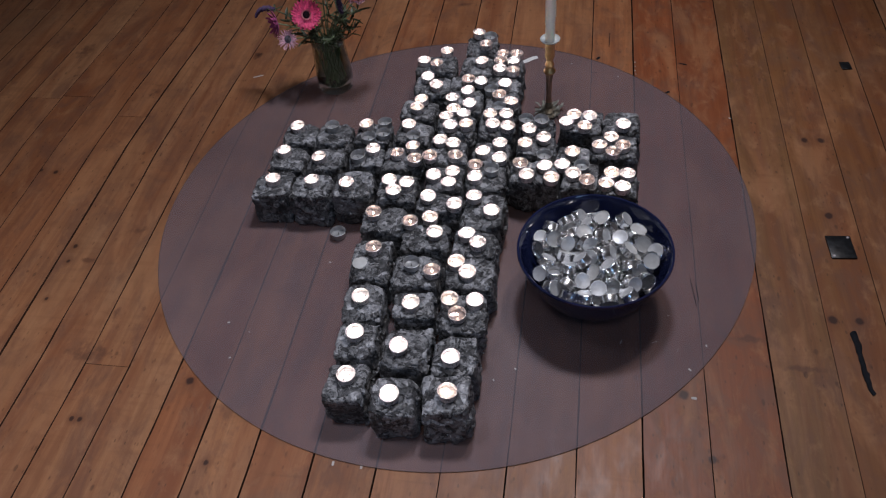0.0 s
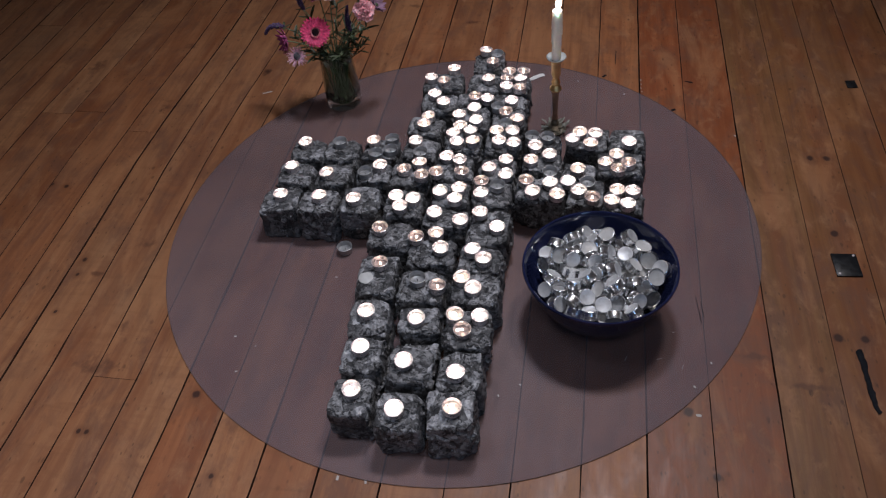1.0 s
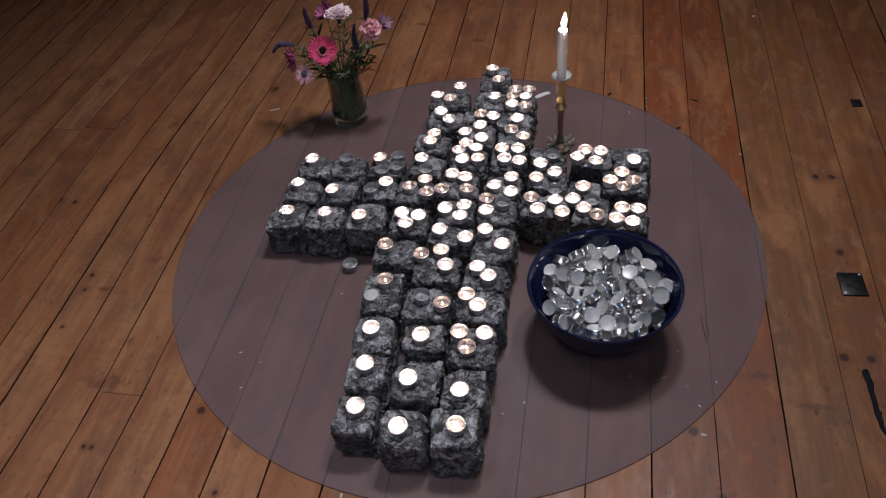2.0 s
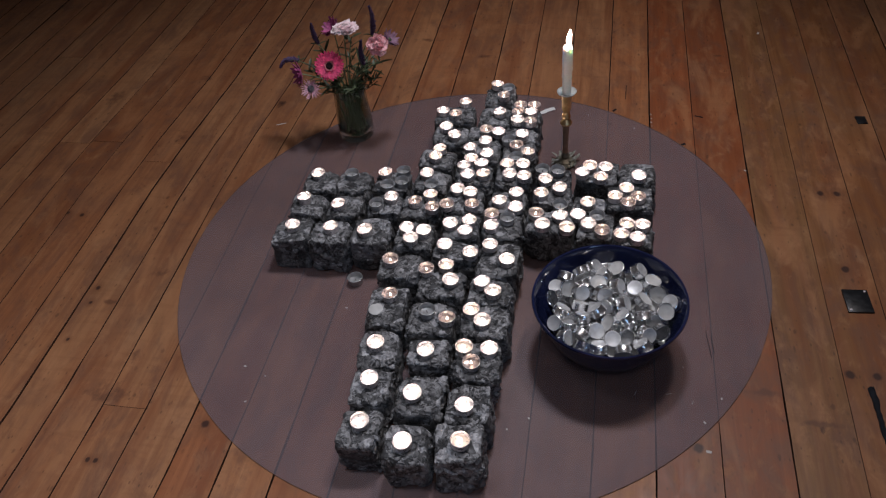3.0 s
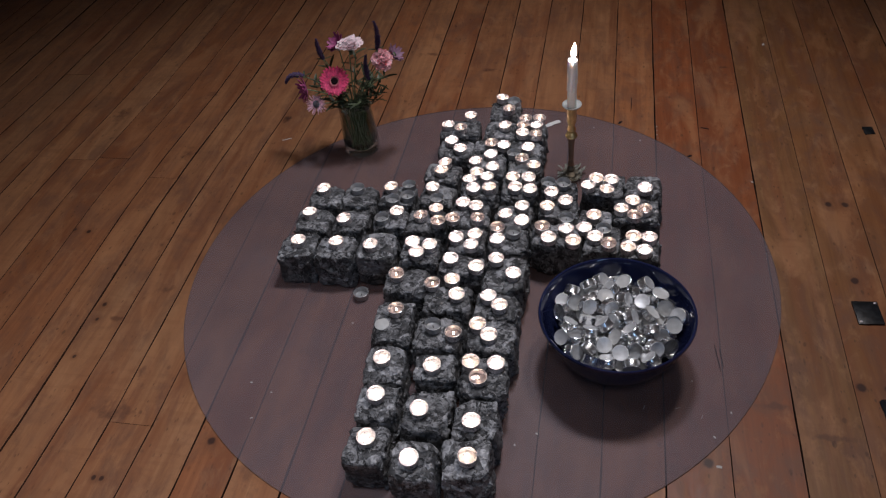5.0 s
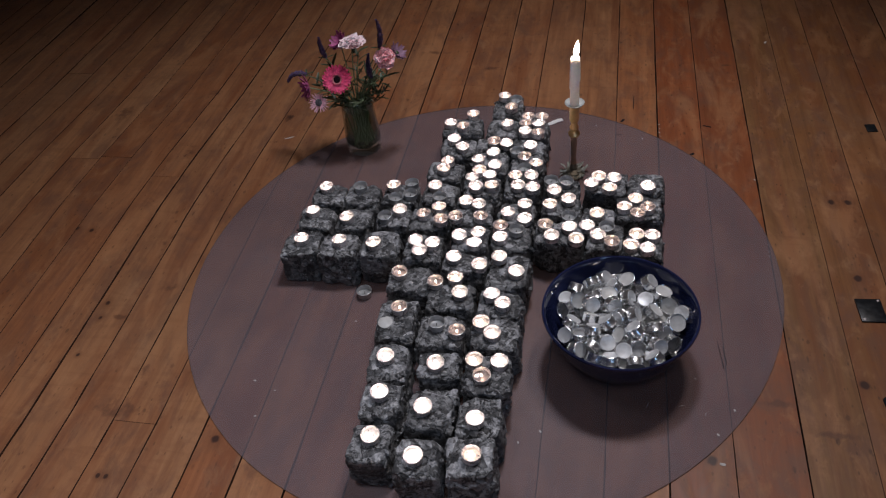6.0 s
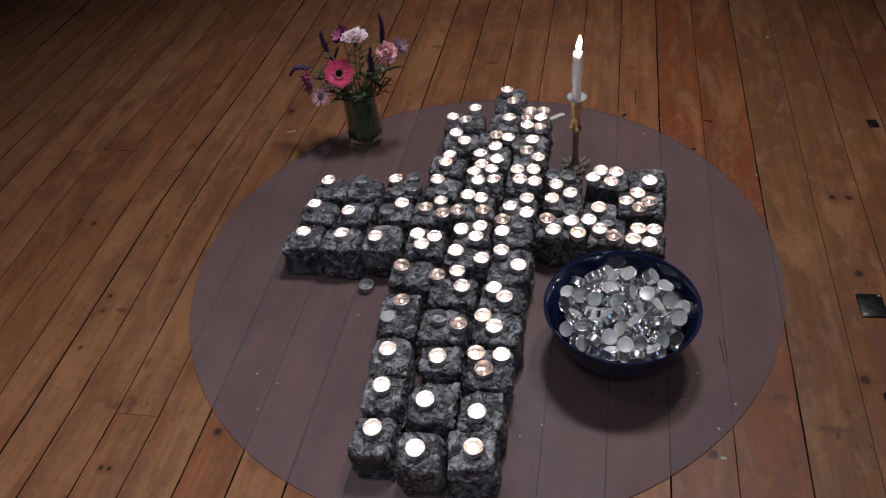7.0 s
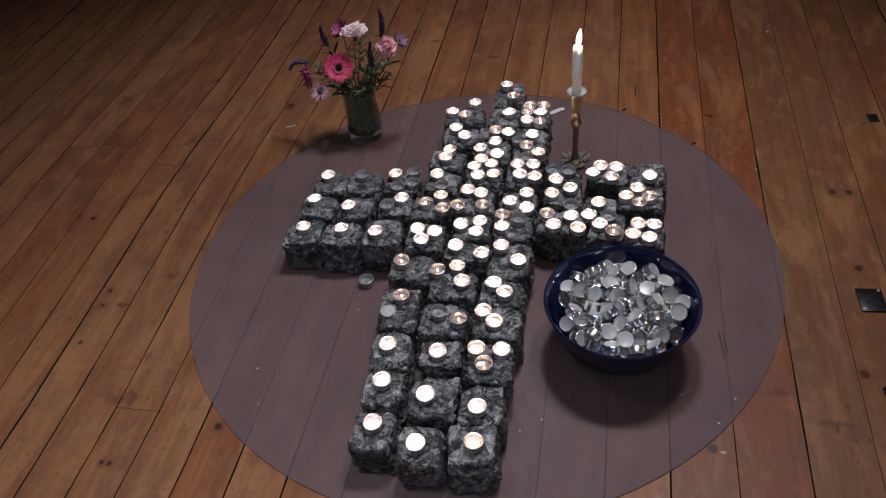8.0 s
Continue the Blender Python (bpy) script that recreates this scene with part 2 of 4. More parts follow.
def plain(name, colour, rough=0.5, metal=0.0, vary=0.15, scale=60, bump=0.0, **more):
    m = Nodes(name)
    where = m.tree.nodes.new("ShaderNodeNewGeometry").outputs["Position"]
    n = m.noise(where, scale, 4)
    lo, hi = (tuple(max(0, c * k) for c in colour) for k in (1 - vary, 1 + vary))
    m.link(m.ramp(n, (0.3, lo), (0.7, hi)), m.bsdf.inputs["Base Color"])
    m.link(m.ramp(n, (0.3, max(0.02, rough - 0.06)), (0.7, min(1.0, rough + 0.06))), m.bsdf.inputs["Roughness"])
    m.set(Metallic=metal, **more)
    if bump:
        m.bump(n, bump, 0.002)
    return m.mat


def glow(name, colour, strength):
    m = Nodes(name)
    m.set(Base_Color=(0, 0, 0, 1), Emission_Color=(*colour, 1), Emission_Strength=strength)
    return m.mat


def glass(name, colour, ior, rough=0.0):
    m = Nodes(name)
    m.set(Base_Color=(*colour, 1), Roughness=rough, IOR=ior, Transmission_Weight=1.0)
    return m.mat


WOOD = wood_material()
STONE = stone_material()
VINYL = mat_material()
# shade of the open joints, put into the colour of the boards' sides
JOINT = plain("shaded_board_edge", (0.048, 0.025, 0.017), 0.9, 0, 0.4, 120, 0.0, Specular_IOR_Level=0.1)
UNDERLAY = plain("dark_underlay", (0.012, 0.008, 0.006), 0.9)
PLASTER = plain("plaster", (0.55, 0.52, 0.48), 0.8, scale=4)
FOIL = plain("aluminium_foil", (0.78, 0.72, 0.72), 0.30, 0.6, 0.06, 160, 0.12)
FOIL_SPARE = plain("dull_foil", (0.80, 0.805, 0.82), 0.25, 0.95, 0.12, 90, 0.2)
FOIL_BASE = plain("brushed_foil", (0.66, 0.67, 0.68), 0.5, 0.5, 0.1, 120, 0.1)
FOIL_USED = plain("sooty_foil", (0.50, 0.50, 0.51), 0.42, 0.6, 0.25, 90, 0.12)
WAX_SPARE = plain("grey_white_wax", (0.50, 0.50, 0.49), 0.4, 0, 0.12, 60, 0.1)
WAX = plain("white_wax", (0.8, 0.77, 0.74), 0.35, 0, 0.04, 90, 0.1, Subsurface_Weight=0.25, Subsurface_Radius=(0.01, 0.007, 0.005), Subsurface_Scale=0.6)
WAX_TAPER = plain("taper_wax", (0.98, 0.87, 0.80), 0.4, 0, 0.04, 90, 0.1, Subsurface_Weight=1.0, Subsurface_Radius=(1.0, 0.8, 0.65), Subsurface_Scale=0.02)
WAX_MELTED = plain("melted_wax", (0.80, 0.73, 0.68), 0.10, 0, 0.2, 240, 0.0)
WAX_WARM = plain("warm_wax", (0.74, 0.62, 0.52), 0.1, 0, 0.08, 120)
WAX_CLEAR = plain("clear_melted_wax", (0.45, 0.36, 0.33), 0.18, 0.3, 0.2, 150)
WAX_GREY = plain("burnt_out_wax", (0.24, 0.245, 0.25), 0.3, 0, 0.15, 90)
WICK = plain("burnt_wick", (0.015, 0.012, 0.01), 0.9)
FLAME = glow("flame", (1.0, 0.80, 0.67), 15)
FLAME_BRIGHT = glow("bright_flame", (1.0, 0.82, 0.72), 24)
FLAME_SMALL = glow("small_flame", (1.0, 0.74, 0.52), 10)
CANDLE_FLAME = glow("candle_flame", (1.0, 0.83, 0.74), 110)
GLAZE = plain("cobalt_glaze", (0.012, 0.016, 0.052), 0.08, 0, 0.3, 14, 0.03, Specular_IOR_Level=0.5)
BRASS = plain("aged_brass", (0.78, 0.54, 0.26), 0.34, 1.0, 0.2, 70, 0.1)
BRASS_STEM = plain("brown_brass", (0.36, 0.23, 0.16), 0.5, 0.5, 0.25, 60, 0.1)
BRASS_DARK = plain("tarnished_brass", (0.20, 0.18, 0.14), 0.5, 0.6, 0.4, 120, 0.4)
CLEAR = glass("clear_glass", (0.78, 0.84, 0.78), 1.46)
WATER = glass("vase_water", (0.24, 0.27, 0.21), 1.33, 0.04)
GREEN = plain("leaf_green", (0.048, 0.062, 0.030), 0.5, 0, 0.4, 90)
STEM = plain("stem_green", (0.16, 0.21, 0.11), 0.5, 0, 0.3, 60)
GERBERA = plain("gerbera_pink", (0.74, 0.07, 0.20), 0.55, 0, 0.3, 120)
GERBERA_RING = plain("gerbera_ring", (0.55, 0.17, 0.2), 0.7, 0, 0.4, 400)
GERBERA_EYE = plain("gerbera_eye", (0.012, 0.006, 0.008), 0.9, 0, 0.4, 400, 0.0, Specular_IOR_Level=0.1)
CARNATION = plain("carnation_pink", (0.95, 0.52, 0.56), 0.7, 0, 0.22, 130, Subsurface_Weight=0.2, Subsurface_Radius=(1.0, 0.6, 0.6), Subsurface_Scale=0.004)
CARNATION_PALE = plain("carnation_pale", (0.93, 0.74, 0.77), 0.7, 0, 0.2, 130, Subsurface_Weight=0.2, Subsurface_Radius=(1.0, 0.6, 0.6), Subsurface_Scale=0.004)
PURPLE = plain("veronica_purple", (0.078, 0.045, 0.108), 0.7, 0, 0.5, 300)
MAUVE = plain("aster_mauve", (0.24, 0.13, 0.20), 0.7, 0, 0.3, 150)
LILAC = plain("aster_lilac", (0.88, 0.50, 0.62), 0.6, 0, 0.3, 150, Subsurface_Weight=0.2, Subsurface_Radius=(1.0, 0.7, 0.7), Subsurface_Scale=0.006)
MAGENTA = plain("magenta_petal", (0.34, 0.07, 0.19), 0.6, 0, 0.4, 150)
CHIP = plain("pale_chip", (0.42, 0.39, 0.37), 0.6)
IRON = plain("black_iron", (0.014, 0.015, 0.017), 0.38, 0.4, 0.4, 90, 0.3)
PITCH = plain("dark_splinter", (0.012, 0.013, 0.016), 0.95, 0, 0.3, 90, 0.3, Specular_IOR_Level=0.1)


# ---- mesh helpers ----
def part(name, bm, material, parent=None, label="", smooth=True):
    mesh = bpy.data.meshes.new(name)
    bm.to_mesh(mesh)
    bm.free()
    mesh.materials.append(material)
    if smooth:
        mesh.polygons.foreach_set("use_smooth", [True] * len(mesh.polygons))
        mesh.set_sharp_from_angle(angle=radians(40))
    ob = new(name, mesh)
    if parent:
        ob.parent = parent
    if label:
        tagged(ob, label)
    return ob


def lathe(profile, segments=32, bm=None):
    """Turns a profile of (radius, height) about z; it is closed where the radius is 0."""
    bm = bm or bmesh.new()
    rings = []
    for r, z in profile:
        if r <= 1e-6:
            rings.append([bm.verts.new((0, 0, z))])
        else:
            rings.append([bm.verts.new((r * math.cos(2 * math.pi * i / segments), r * math.sin(2 * math.pi * i / segments), z)) for i in range(segments)])
    for a, b in zip(rings, rings[1:]):
        for i in range(segments):
            j = (i + 1) % segments
            if len(a) == 1 and len(b) == 1:
                continue
            if len(a) == 1:
                bm.faces.new((a[0], b[j], b[i]))
            elif len(b) == 1:
                bm.faces.new((a[i], a[j], b[0]))
            else:
                bm.faces.new((a[i], a[j], b[j], b[i]))
    bmesh.ops.recalc_face_normals(bm, faces=bm.faces)
    return bm


def box(sx, sy, sz, at=(0, 0, 0), bevel=0.0, bm=None):
    bm = bm or bmesh.new()
    made = bmesh.ops.create_cube(bm, size=1, matrix=Matrix.Translation(at) @ Matrix.Diagonal((sx, sy, sz, 1)))
    if bevel:
        edges = {e for v in made["verts"] for e in v.link_edges}
        bmesh.ops.bevel(bm, geom=list(edges), offset=bevel, segments=2, affect="EDGES", profile=0.5)
    return bm


def tube(points, r0, r1, sides=6, bm=None):
    """A tapered tube along points."""
    bm = bm or bmesh.new()
    points = [Vector(p) for p in points]
    rings = []
    for i, p in enumerate(points):
        d = (points[min(i + 1, len(points) - 1)] - points[max(i - 1, 0)]).normalized()
        a = d.orthogonal().normalized()
        b = d.cross(a)
        r = r0 + (r1 - r0) * i / (len(points) - 1)
        rings.append([bm.verts.new(p + r * (math.cos(2 * math.pi * k / sides) * a + math.sin(2 * math.pi * k / sides) * b)) for k in range(sides)])
    for a, b in zip(rings, rings[1:]):
        for k in range(sides):
            bm.faces.new((a[k], a[(k + 1) % sides], b[(k + 1) % sides], b[k]))
    bm.faces.new(rings[0][::-1])
    bm.faces.new(rings[-1])
    bmesh.ops.recalc_face_normals(bm, faces=bm.faces)
    return bm


def bent(a, b, sag=0.03, n=7):
    a, b = Vector(a), Vector(b)
    side = Vector((b.x - a.x, b.y - a.y, 0))
    return [a.lerp(b, t) - side * sag * 4 * t * (1 - t) * 3 for t in (i / (n - 1) for i in range(n))]


def petal(bm, m, length, width, curl=0.1, thick=0.0006):
    """One petal or leaf that starts at m and grows along its x, with a little thickness."""
    n = 5
    top, low = [], []
    for i in range(n + 1):
        t = i / n
        w = width * math.sin(math.pi * min(1, 0.12 + 0.84 * t ** 1.15)) ** 0.6 * 0.5 if t < 1 else 0.16 * width
        z = curl * length * t * t
        top.append([m @ Vector((length * t, s * w, z + abs(s) * 0.12 * width)) for s in (-1, 0, 1)])
    grid = [[bm.verts.new(p) for p in row] for row in top]
    nrm = (m.to_3x3() @ Vector((0, 0, 1))) * -thick
    under = [[bm.verts.new(p + nrm) for p in row] for row in top]
    for i in range(n):
        for k in range(2):
            bm.faces.new((grid[i][k], grid[i + 1][k], grid[i + 1][k + 1], grid[i][k + 1]))
            bm.faces.new((under[i][k], under[i][k + 1], under[i + 1][k + 1], under[i + 1][k]))
        for k in (0, 2):
            bm.faces.new((grid[i][k], under[i][k], under[i + 1][k], grid[i + 1][k]))


def at(ob, m):
    ob.matrix_basis = m
    return ob


# ---- room ----
floor = part("floor", box(8.6, 9.0, 0.05, (-0.2, 1.9, -0.05)), UNDERLAY, smooth=False)
tagged(floor, "worn orange-brown pine plank floor with dark open joints", "floor", kind="structure")
for name, size, place in (
    ("wall_north", (8.8, 0.1, 3.3), (-0.2, 6.35, 1.575)),
    ("wall_south", (8.8, 0.1, 3.3), (-0.2, -2.55, 1.575)),
    ("wall_west", (0.1, 8.8, 3.3), (-4.55, 1.9, 1.575)),
    ("wall_east", (0.1, 8.8, 3.3), (4.15, 1.9, 1.575)),
):
    tagged(part(name, box(*size, place), PLASTER, smooth=False), "plain plastered wall closing the room", "wall", kind="structure")
tagged(part("ceiling", box(8.8, 9.0, 0.1, (-0.2, 1.9, 3.28)), PLASTER, smooth=False), "plain plastered ceiling over the floor", "ceiling", kind="structure")

# ---- the round mat ----
bm = lathe([(0, 0.0006), (0.6985, 0.0006), (0.7, 0.0012), (0.7, 0.0022), (0.699, 0.0028), (0, 0.0028)], 180)
round_mat = at(part("floor_mat", bm, VINYL), Matrix.Translation((-0.298, 1.3315, 0)))
tagged(round_mat, "round translucent grey vinyl mat lying on the plank floor", "floor mat")
MAT = 0.0028
# cut edge in a darker brown, which paints in its thin shadow line
bm = lathe([(0.7001, 0.0004), (0.7005, 0.0006), (0.7005, 0.0024), (0.7001, 0.0026), (0.7001, 0.0004)], 180)
part("mat_edge", bm, plain("mat_edge", (0.20, 0.145, 0.125), 0.5), round_mat, "cut edge with its thin shadow line in the colour")


# ---- tealights ----
def tealight(name, level, wax, flame, label, height=0.0165, foil=None):
    thing = new(name)
    r = 0.0177
    part("cup", lathe([(0, 0.0004), (r - 0.0022, 0.0), (r - 0.0012, 0.0008), (r - 0.0004, height - 0.001), (r + 0.0004, height), (r - 0.0002, height + 0.0002), (r - 0.0011, height - 0.0012), (r - 0.0016, 0.0018), (0, 0.0016)], 28), foil or FOIL, thing, "crimped aluminium cup")
    if foil == FOIL_SPARE:
        part("base", lathe([(0, -0.0003), (0.0126, -0.0002), (0.0134, -0.0006), (0.0153, -0.0006), (0.0155, 0.0004), (0, 0.0004)], 28), FOIL_BASE, thing, "brushed embossed base")
    w = r - 0.00135
    part("wax", lathe([(0, 0.0019), (w - 0.0004, 0.0019), (w, level + 0.0008), (w - 0.001, level + 0.0003), (0.004, level), (0, level + 0.0003)], 28), wax, thing)
    if flame != "none":
        part("wick", tube([(0, 0, level - 0.001), (0.0003, 0, level + 0.004), (0.0012, 0, level + 0.007)], 0.0007, 0.0006, 5), WICK, thing)
    if flame == FLAME:
        for a, d in ((20, 0.010), (150, 0.006), (245, 0.0125)):
            bm = bmesh.new()
            bmesh.ops.create_icosphere(bm, subdivisions=1, radius=0.0011, matrix=Matrix.Translation((d * math.cos(radians(a)), d * math.sin(radians(a)), level + 0.0002)))
            part("soot_crumb", bm, WICK, thing)
    if flame in (FLAME, FLAME_BRIGHT, FLAME_SMALL):
        k = 0.85 if flame != FLAME_SMALL else 0.64
        prof = [(0, 0.0), (0.0030, 0.0012), (0.0042, 0.0032), (0.0038, 0.0055), (0.0022, 0.0082), (0.0009, 0.0100), (0, 0.0112)] if flame != FLAME_SMALL else [(0, 0.0), (0.0022, 0.0015), (0.0034, 0.004), (0.0033, 0.0065), (0.0022, 0.0105), (0.001, 0.0135), (0, 0.0155)]
        bm = lathe([(a * k, level + 0.003 + b * k) for a, b in prof], 12)
        bmesh.ops.translate(bm, verts=bm.verts, vec=(0.0008, 0, 0))
        part("flame", bm, flame, thing)
    return tagged(thing, label, "candle", "tealights on the stone cross")


KINDS = {
    "w": tealight("tealight", 0.0088, WAX_MELTED, FLAME, "burning white tealight in an aluminium cup on a stone"),
    "v": tealight("tealight", 0.0112, WAX_MELTED, FLAME_BRIGHT, "freshly lit white tealight in an aluminium cup on a stone"),
    "u": tealight("tealight", 0.0066, WAX_MELTED, FLAME, "half-burnt white tealight in an aluminium cup on a stone"),
    "g": tealight("tealight", 0.0078, WAX_WARM, FLAME, "burning tealight with melted wax in an aluminium cup"),
    "d": tealight("tealight", 0.0045, WAX_CLEAR, FLAME_SMALL, "nearly burnt-down tealight with a small flame in its cup"),
    "e": tealight("tealight", 0.004, WAX_GREY, None, "burnt-out grey tealight in an aluminium cup", foil=FOIL_USED),
}
fresh = set(KINDS.values())


def put_tealight(kind, m):
    """The first of a kind is moved to its place, later ones are copies."""
    ob = KINDS[rng.choice("wvvwu") if kind == "w" else kind]
    if ob in fresh:
        fresh.discard(ob)
        return at(ob, m)
    return copy_thing(ob, m)


# ---- stone setts with their tealights ----
rng = random.Random(7)


def sett(x, y, turn, width, depth, height, candles):
    bm = bmesh.new()
    bmesh.ops.create_cube(bm, size=2)
    bmesh.ops.subdivide_edges(bm, edges=bm.edges, cuts=34, use_grid_fill=True)
    seed = Vector((rng.uniform(0, 50), rng.uniform(0, 50), rng.uniform(0, 50)))
    power = rng.uniform(8, 14)
    taper = rng.uniform(-0.02, 0.09)
    skew = (rng.uniform(-0.12, 0.12), rng.uniform(-0.12, 0.12))
    tip = (rng.uniform(-0.004, 0.004), rng.uniform(-0.004, 0.004))
    # hewn facets: planes that cut off corners and edges
    cuts = []
    for i in range(11):
        n = Vector((rng.choice((-1, 1)) * rng.uniform(0.1, 1), rng.choice((-1, 1)) * rng.uniform(0.1, 1), rng.uniform(-0.4, 0.9))).normalized()
        cuts.append((n, rng.uniform(0.80, 0.95) * (abs(n.x) + abs(n.y) + abs(n.z))))
    for v in bm.verts:
        p = v.co.copy()
        for n, far in cuts:
            over = p.dot(n) - far
            if over > 0:
                p = p - n * over
        k = (abs(p.x) ** power + abs(p.y) ** power + abs(p.z) ** power) ** (-1 / power)
        q = p * min(k, 1.0)
        s = 1 - taper * 0.5 * (q.z - 0.4)
        c = Vector((q.x * s * width / 2 + skew[0] * q.z * 0.02, q.y * s * depth / 2 + skew[1] * q.z * 0.02, (q.z + 1) / 2 * height))
        n = Vector((q.x ** 5, q.y ** 5, q.z ** 5)).normalized()
        side = 1 - 0.45 * n.z
        # split faces: flat facets at uneven depths with short steps between them
        u = c * 36 + seed
        u += Vector((noise.noise(c * 50 + seed), noise.noise(c * 50 - seed), noise.noise(c * 50 + seed * 2))) * 0.55
        near = noise.voronoi(u)[1][0]
        depth_of = noise.cell(near * 9.1) - 0.5
        lean = (u - near).dot(Vector((noise.cell(near * 5.3) - 0.5, noise.cell(near * 6.7) - 0.5, noise.cell(near * 8.9) - 0.5)))
        lump = noise.fractal(c * 22 + seed, 1.0, 2.0, 2)
        crag = noise.fractal(c * 110 + seed, 0.9, 2.1, 3)
        c += n * (side * (0.0030 * depth_of + 0.0030 * lean + 0.0026 * lump) + 0.0011 * crag + 0.0008)
        c.z += (tip[0] * q.x + tip[1] * q.y) * max(0.0, q.z)
        c.z = max(0.0, min(c.z, height + 0.0014))
        v.co = c
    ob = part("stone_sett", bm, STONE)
    ob.data.set_sharp_from_angle(angle=radians(55))
    at(ob, pose(x, y, MAT, 0, 0, turn))
    tagged(ob, "rough dark grey cobblestone with pale wax stains on the mat", "paving stone", "stones of the cross")
    for cx, cy, kind in candles:
        put_tealight(kind, pose(cx, cy, MAT + height - 0.0006, rng.uniform(-4, 4), rng.uniform(-4, 4), rng.uniform(0, 360)))


sett(-0.406, 0.758, 2, 0.081, 0.091, 0.082, [(-0.405, 0.765, 'w')])
sett(-0.309, 0.732, 5, 0.087, 0.086, 0.090, [(-0.313, 0.727, 'w')])
sett(-0.212, 0.740, 6, 0.089, 0.087, 0.095, [(-0.209, 0.737, 'g')])
sett(-0.406, 0.851, 4, 0.080, 0.091, 0.088, [(-0.409, 0.858, 'w')])
sett(-0.306, 0.831, 2, 0.089, 0.088, 0.092, [(-0.317, 0.832, 'w')])
sett(-0.209, 0.831, 6, 0.088, 0.087, 0.088, [(-0.214, 0.816, 'w')])
sett(-0.414, 0.945, 6, 0.082, 0.091, 0.090, [(-0.417, 0.947, 'w')])
sett(-0.309, 0.950, 4, 0.087, 0.072, 0.085, [(-0.313, 0.943, 'w')])
sett(-0.209, 0.931, 3, 0.093, 0.098, 0.090, [(-0.237, 0.954, 'g'), (-0.186, 0.954, 'w'), (-0.216, 0.918, 'd')])
sett(-0.425, 1.065, 3, 0.086, 0.118, 0.085, [(-0.42, 1.085, 'd')])
sett(-0.318, 1.034, -1, 0.102, 0.087, 0.090, [(-0.33, 1.043, 'e'), (-0.284, 1.025, 'd')])
sett(-0.206, 1.036, 1, 0.102, 0.088, 0.090, [(-0.236, 1.054, 'g'), (-0.21, 1.027, 'w')])
sett(-0.422, 1.182, 4, 0.099, 0.082, 0.088, [(-0.443, 1.189, 'd')])
sett(-0.318, 1.133, 3, 0.106, 0.079, 0.088, [(-0.355, 1.166, 'd'), (-0.313, 1.18, 'g'), (-0.296, 1.137, 'w')])
sett(-0.206, 1.123, -0, 0.094, 0.078, 0.088, [(-0.225, 1.136, 'w'), (-0.199, 1.112, 'w')])
sett(-0.302, 1.243, -2, 0.103, 0.073, 0.090, [(-0.328, 1.245, 'w'), (-0.265, 1.224, 'w')])
sett(-0.201, 1.220, -1, 0.096, 0.106, 0.090, [(-0.224, 1.252, 'w'), (-0.181, 1.208, 'w')])
sett(-0.408, 1.281, -2, 0.093, 0.088, 0.090, [(-0.427, 1.294, 'w'), (-0.385, 1.288, 'w'), (-0.411, 1.26, 'w')])
sett(-0.303, 1.326, 2, 0.088, 0.084, 0.090, [(-0.327, 1.318, 'w'), (-0.283, 1.331, 'w'), (-0.288, 1.293, 'w')])
sett(-0.207, 1.330, 1, 0.090, 0.087, 0.090, [(-0.229, 1.317, 'w'), (-0.196, 1.347, 'e'), (-0.235, 1.358, 'd')])
sett(-0.417, 1.390, 2, 0.094, 0.084, 0.088, [(-0.427, 1.392, 'd'), (-0.394, 1.419, 'g'), (-0.382, 1.374, 'd')])
sett(-0.311, 1.421, 0, 0.091, 0.098, 0.090, [(-0.33, 1.445, 'w'), (-0.298, 1.434, 'w'), (-0.347, 1.385, 'd'), (-0.287, 1.389, 'd')])
sett(-0.202, 1.421, 1, 0.089, 0.087, 0.090, [(-0.221, 1.407, 'w'), (-0.185, 1.44, 'w'), (-0.18, 1.387, 'w')])
sett(-0.406, 1.488, -1, 0.088, 0.087, 0.090, [(-0.419, 1.501, 'w'), (-0.399, 1.457, 'e')])
sett(-0.301, 1.523, 1, 0.094, 0.086, 0.090, [(-0.315, 1.503, 'w'), (-0.275, 1.508, 'g'), (-0.329, 1.537, 'w'), (-0.287, 1.549, 'w')])
sett(-0.200, 1.529, 1, 0.087, 0.087, 0.090, [(-0.221, 1.552, 'g'), (-0.181, 1.554, 'w'), (-0.21, 1.513, 'w'), (-0.173, 1.506, 'w')])
sett(-0.409, 1.579, -1, 0.089, 0.086, 0.090, [(-0.41, 1.572, 'g'), (-0.403, 1.605, 'g')])
sett(-0.296, 1.623, -0, 0.094, 0.093, 0.090, [(-0.324, 1.615, 'w'), (-0.288, 1.647, 'w'), (-0.278, 1.593, 'w'), (-0.315, 1.569, 'g')])
sett(-0.198, 1.618, -0, 0.090, 0.080, 0.090, [(-0.205, 1.633, 'd'), (-0.174, 1.604, 'g'), (-0.201, 1.583, 'e')])
sett(-0.391, 1.686, -3, 0.096, 0.081, 0.090, [(-0.405, 1.705, 'w'), (-0.376, 1.67, 'w')])
sett(-0.296, 1.710, 1, 0.088, 0.050, 0.085, [(-0.295, 1.705, 'd'), (-0.262, 1.696, 'w')])
sett(-0.202, 1.694, -1, 0.091, 0.062, 0.090, [(-0.195, 1.682, 'w'), (-0.228, 1.655, 'e')])
sett(-0.395, 1.784, 3, 0.110, 0.086, 0.090, [(-0.427, 1.78, 'w'), (-0.389, 1.767, 'd'), (-0.37, 1.827, 'g')])
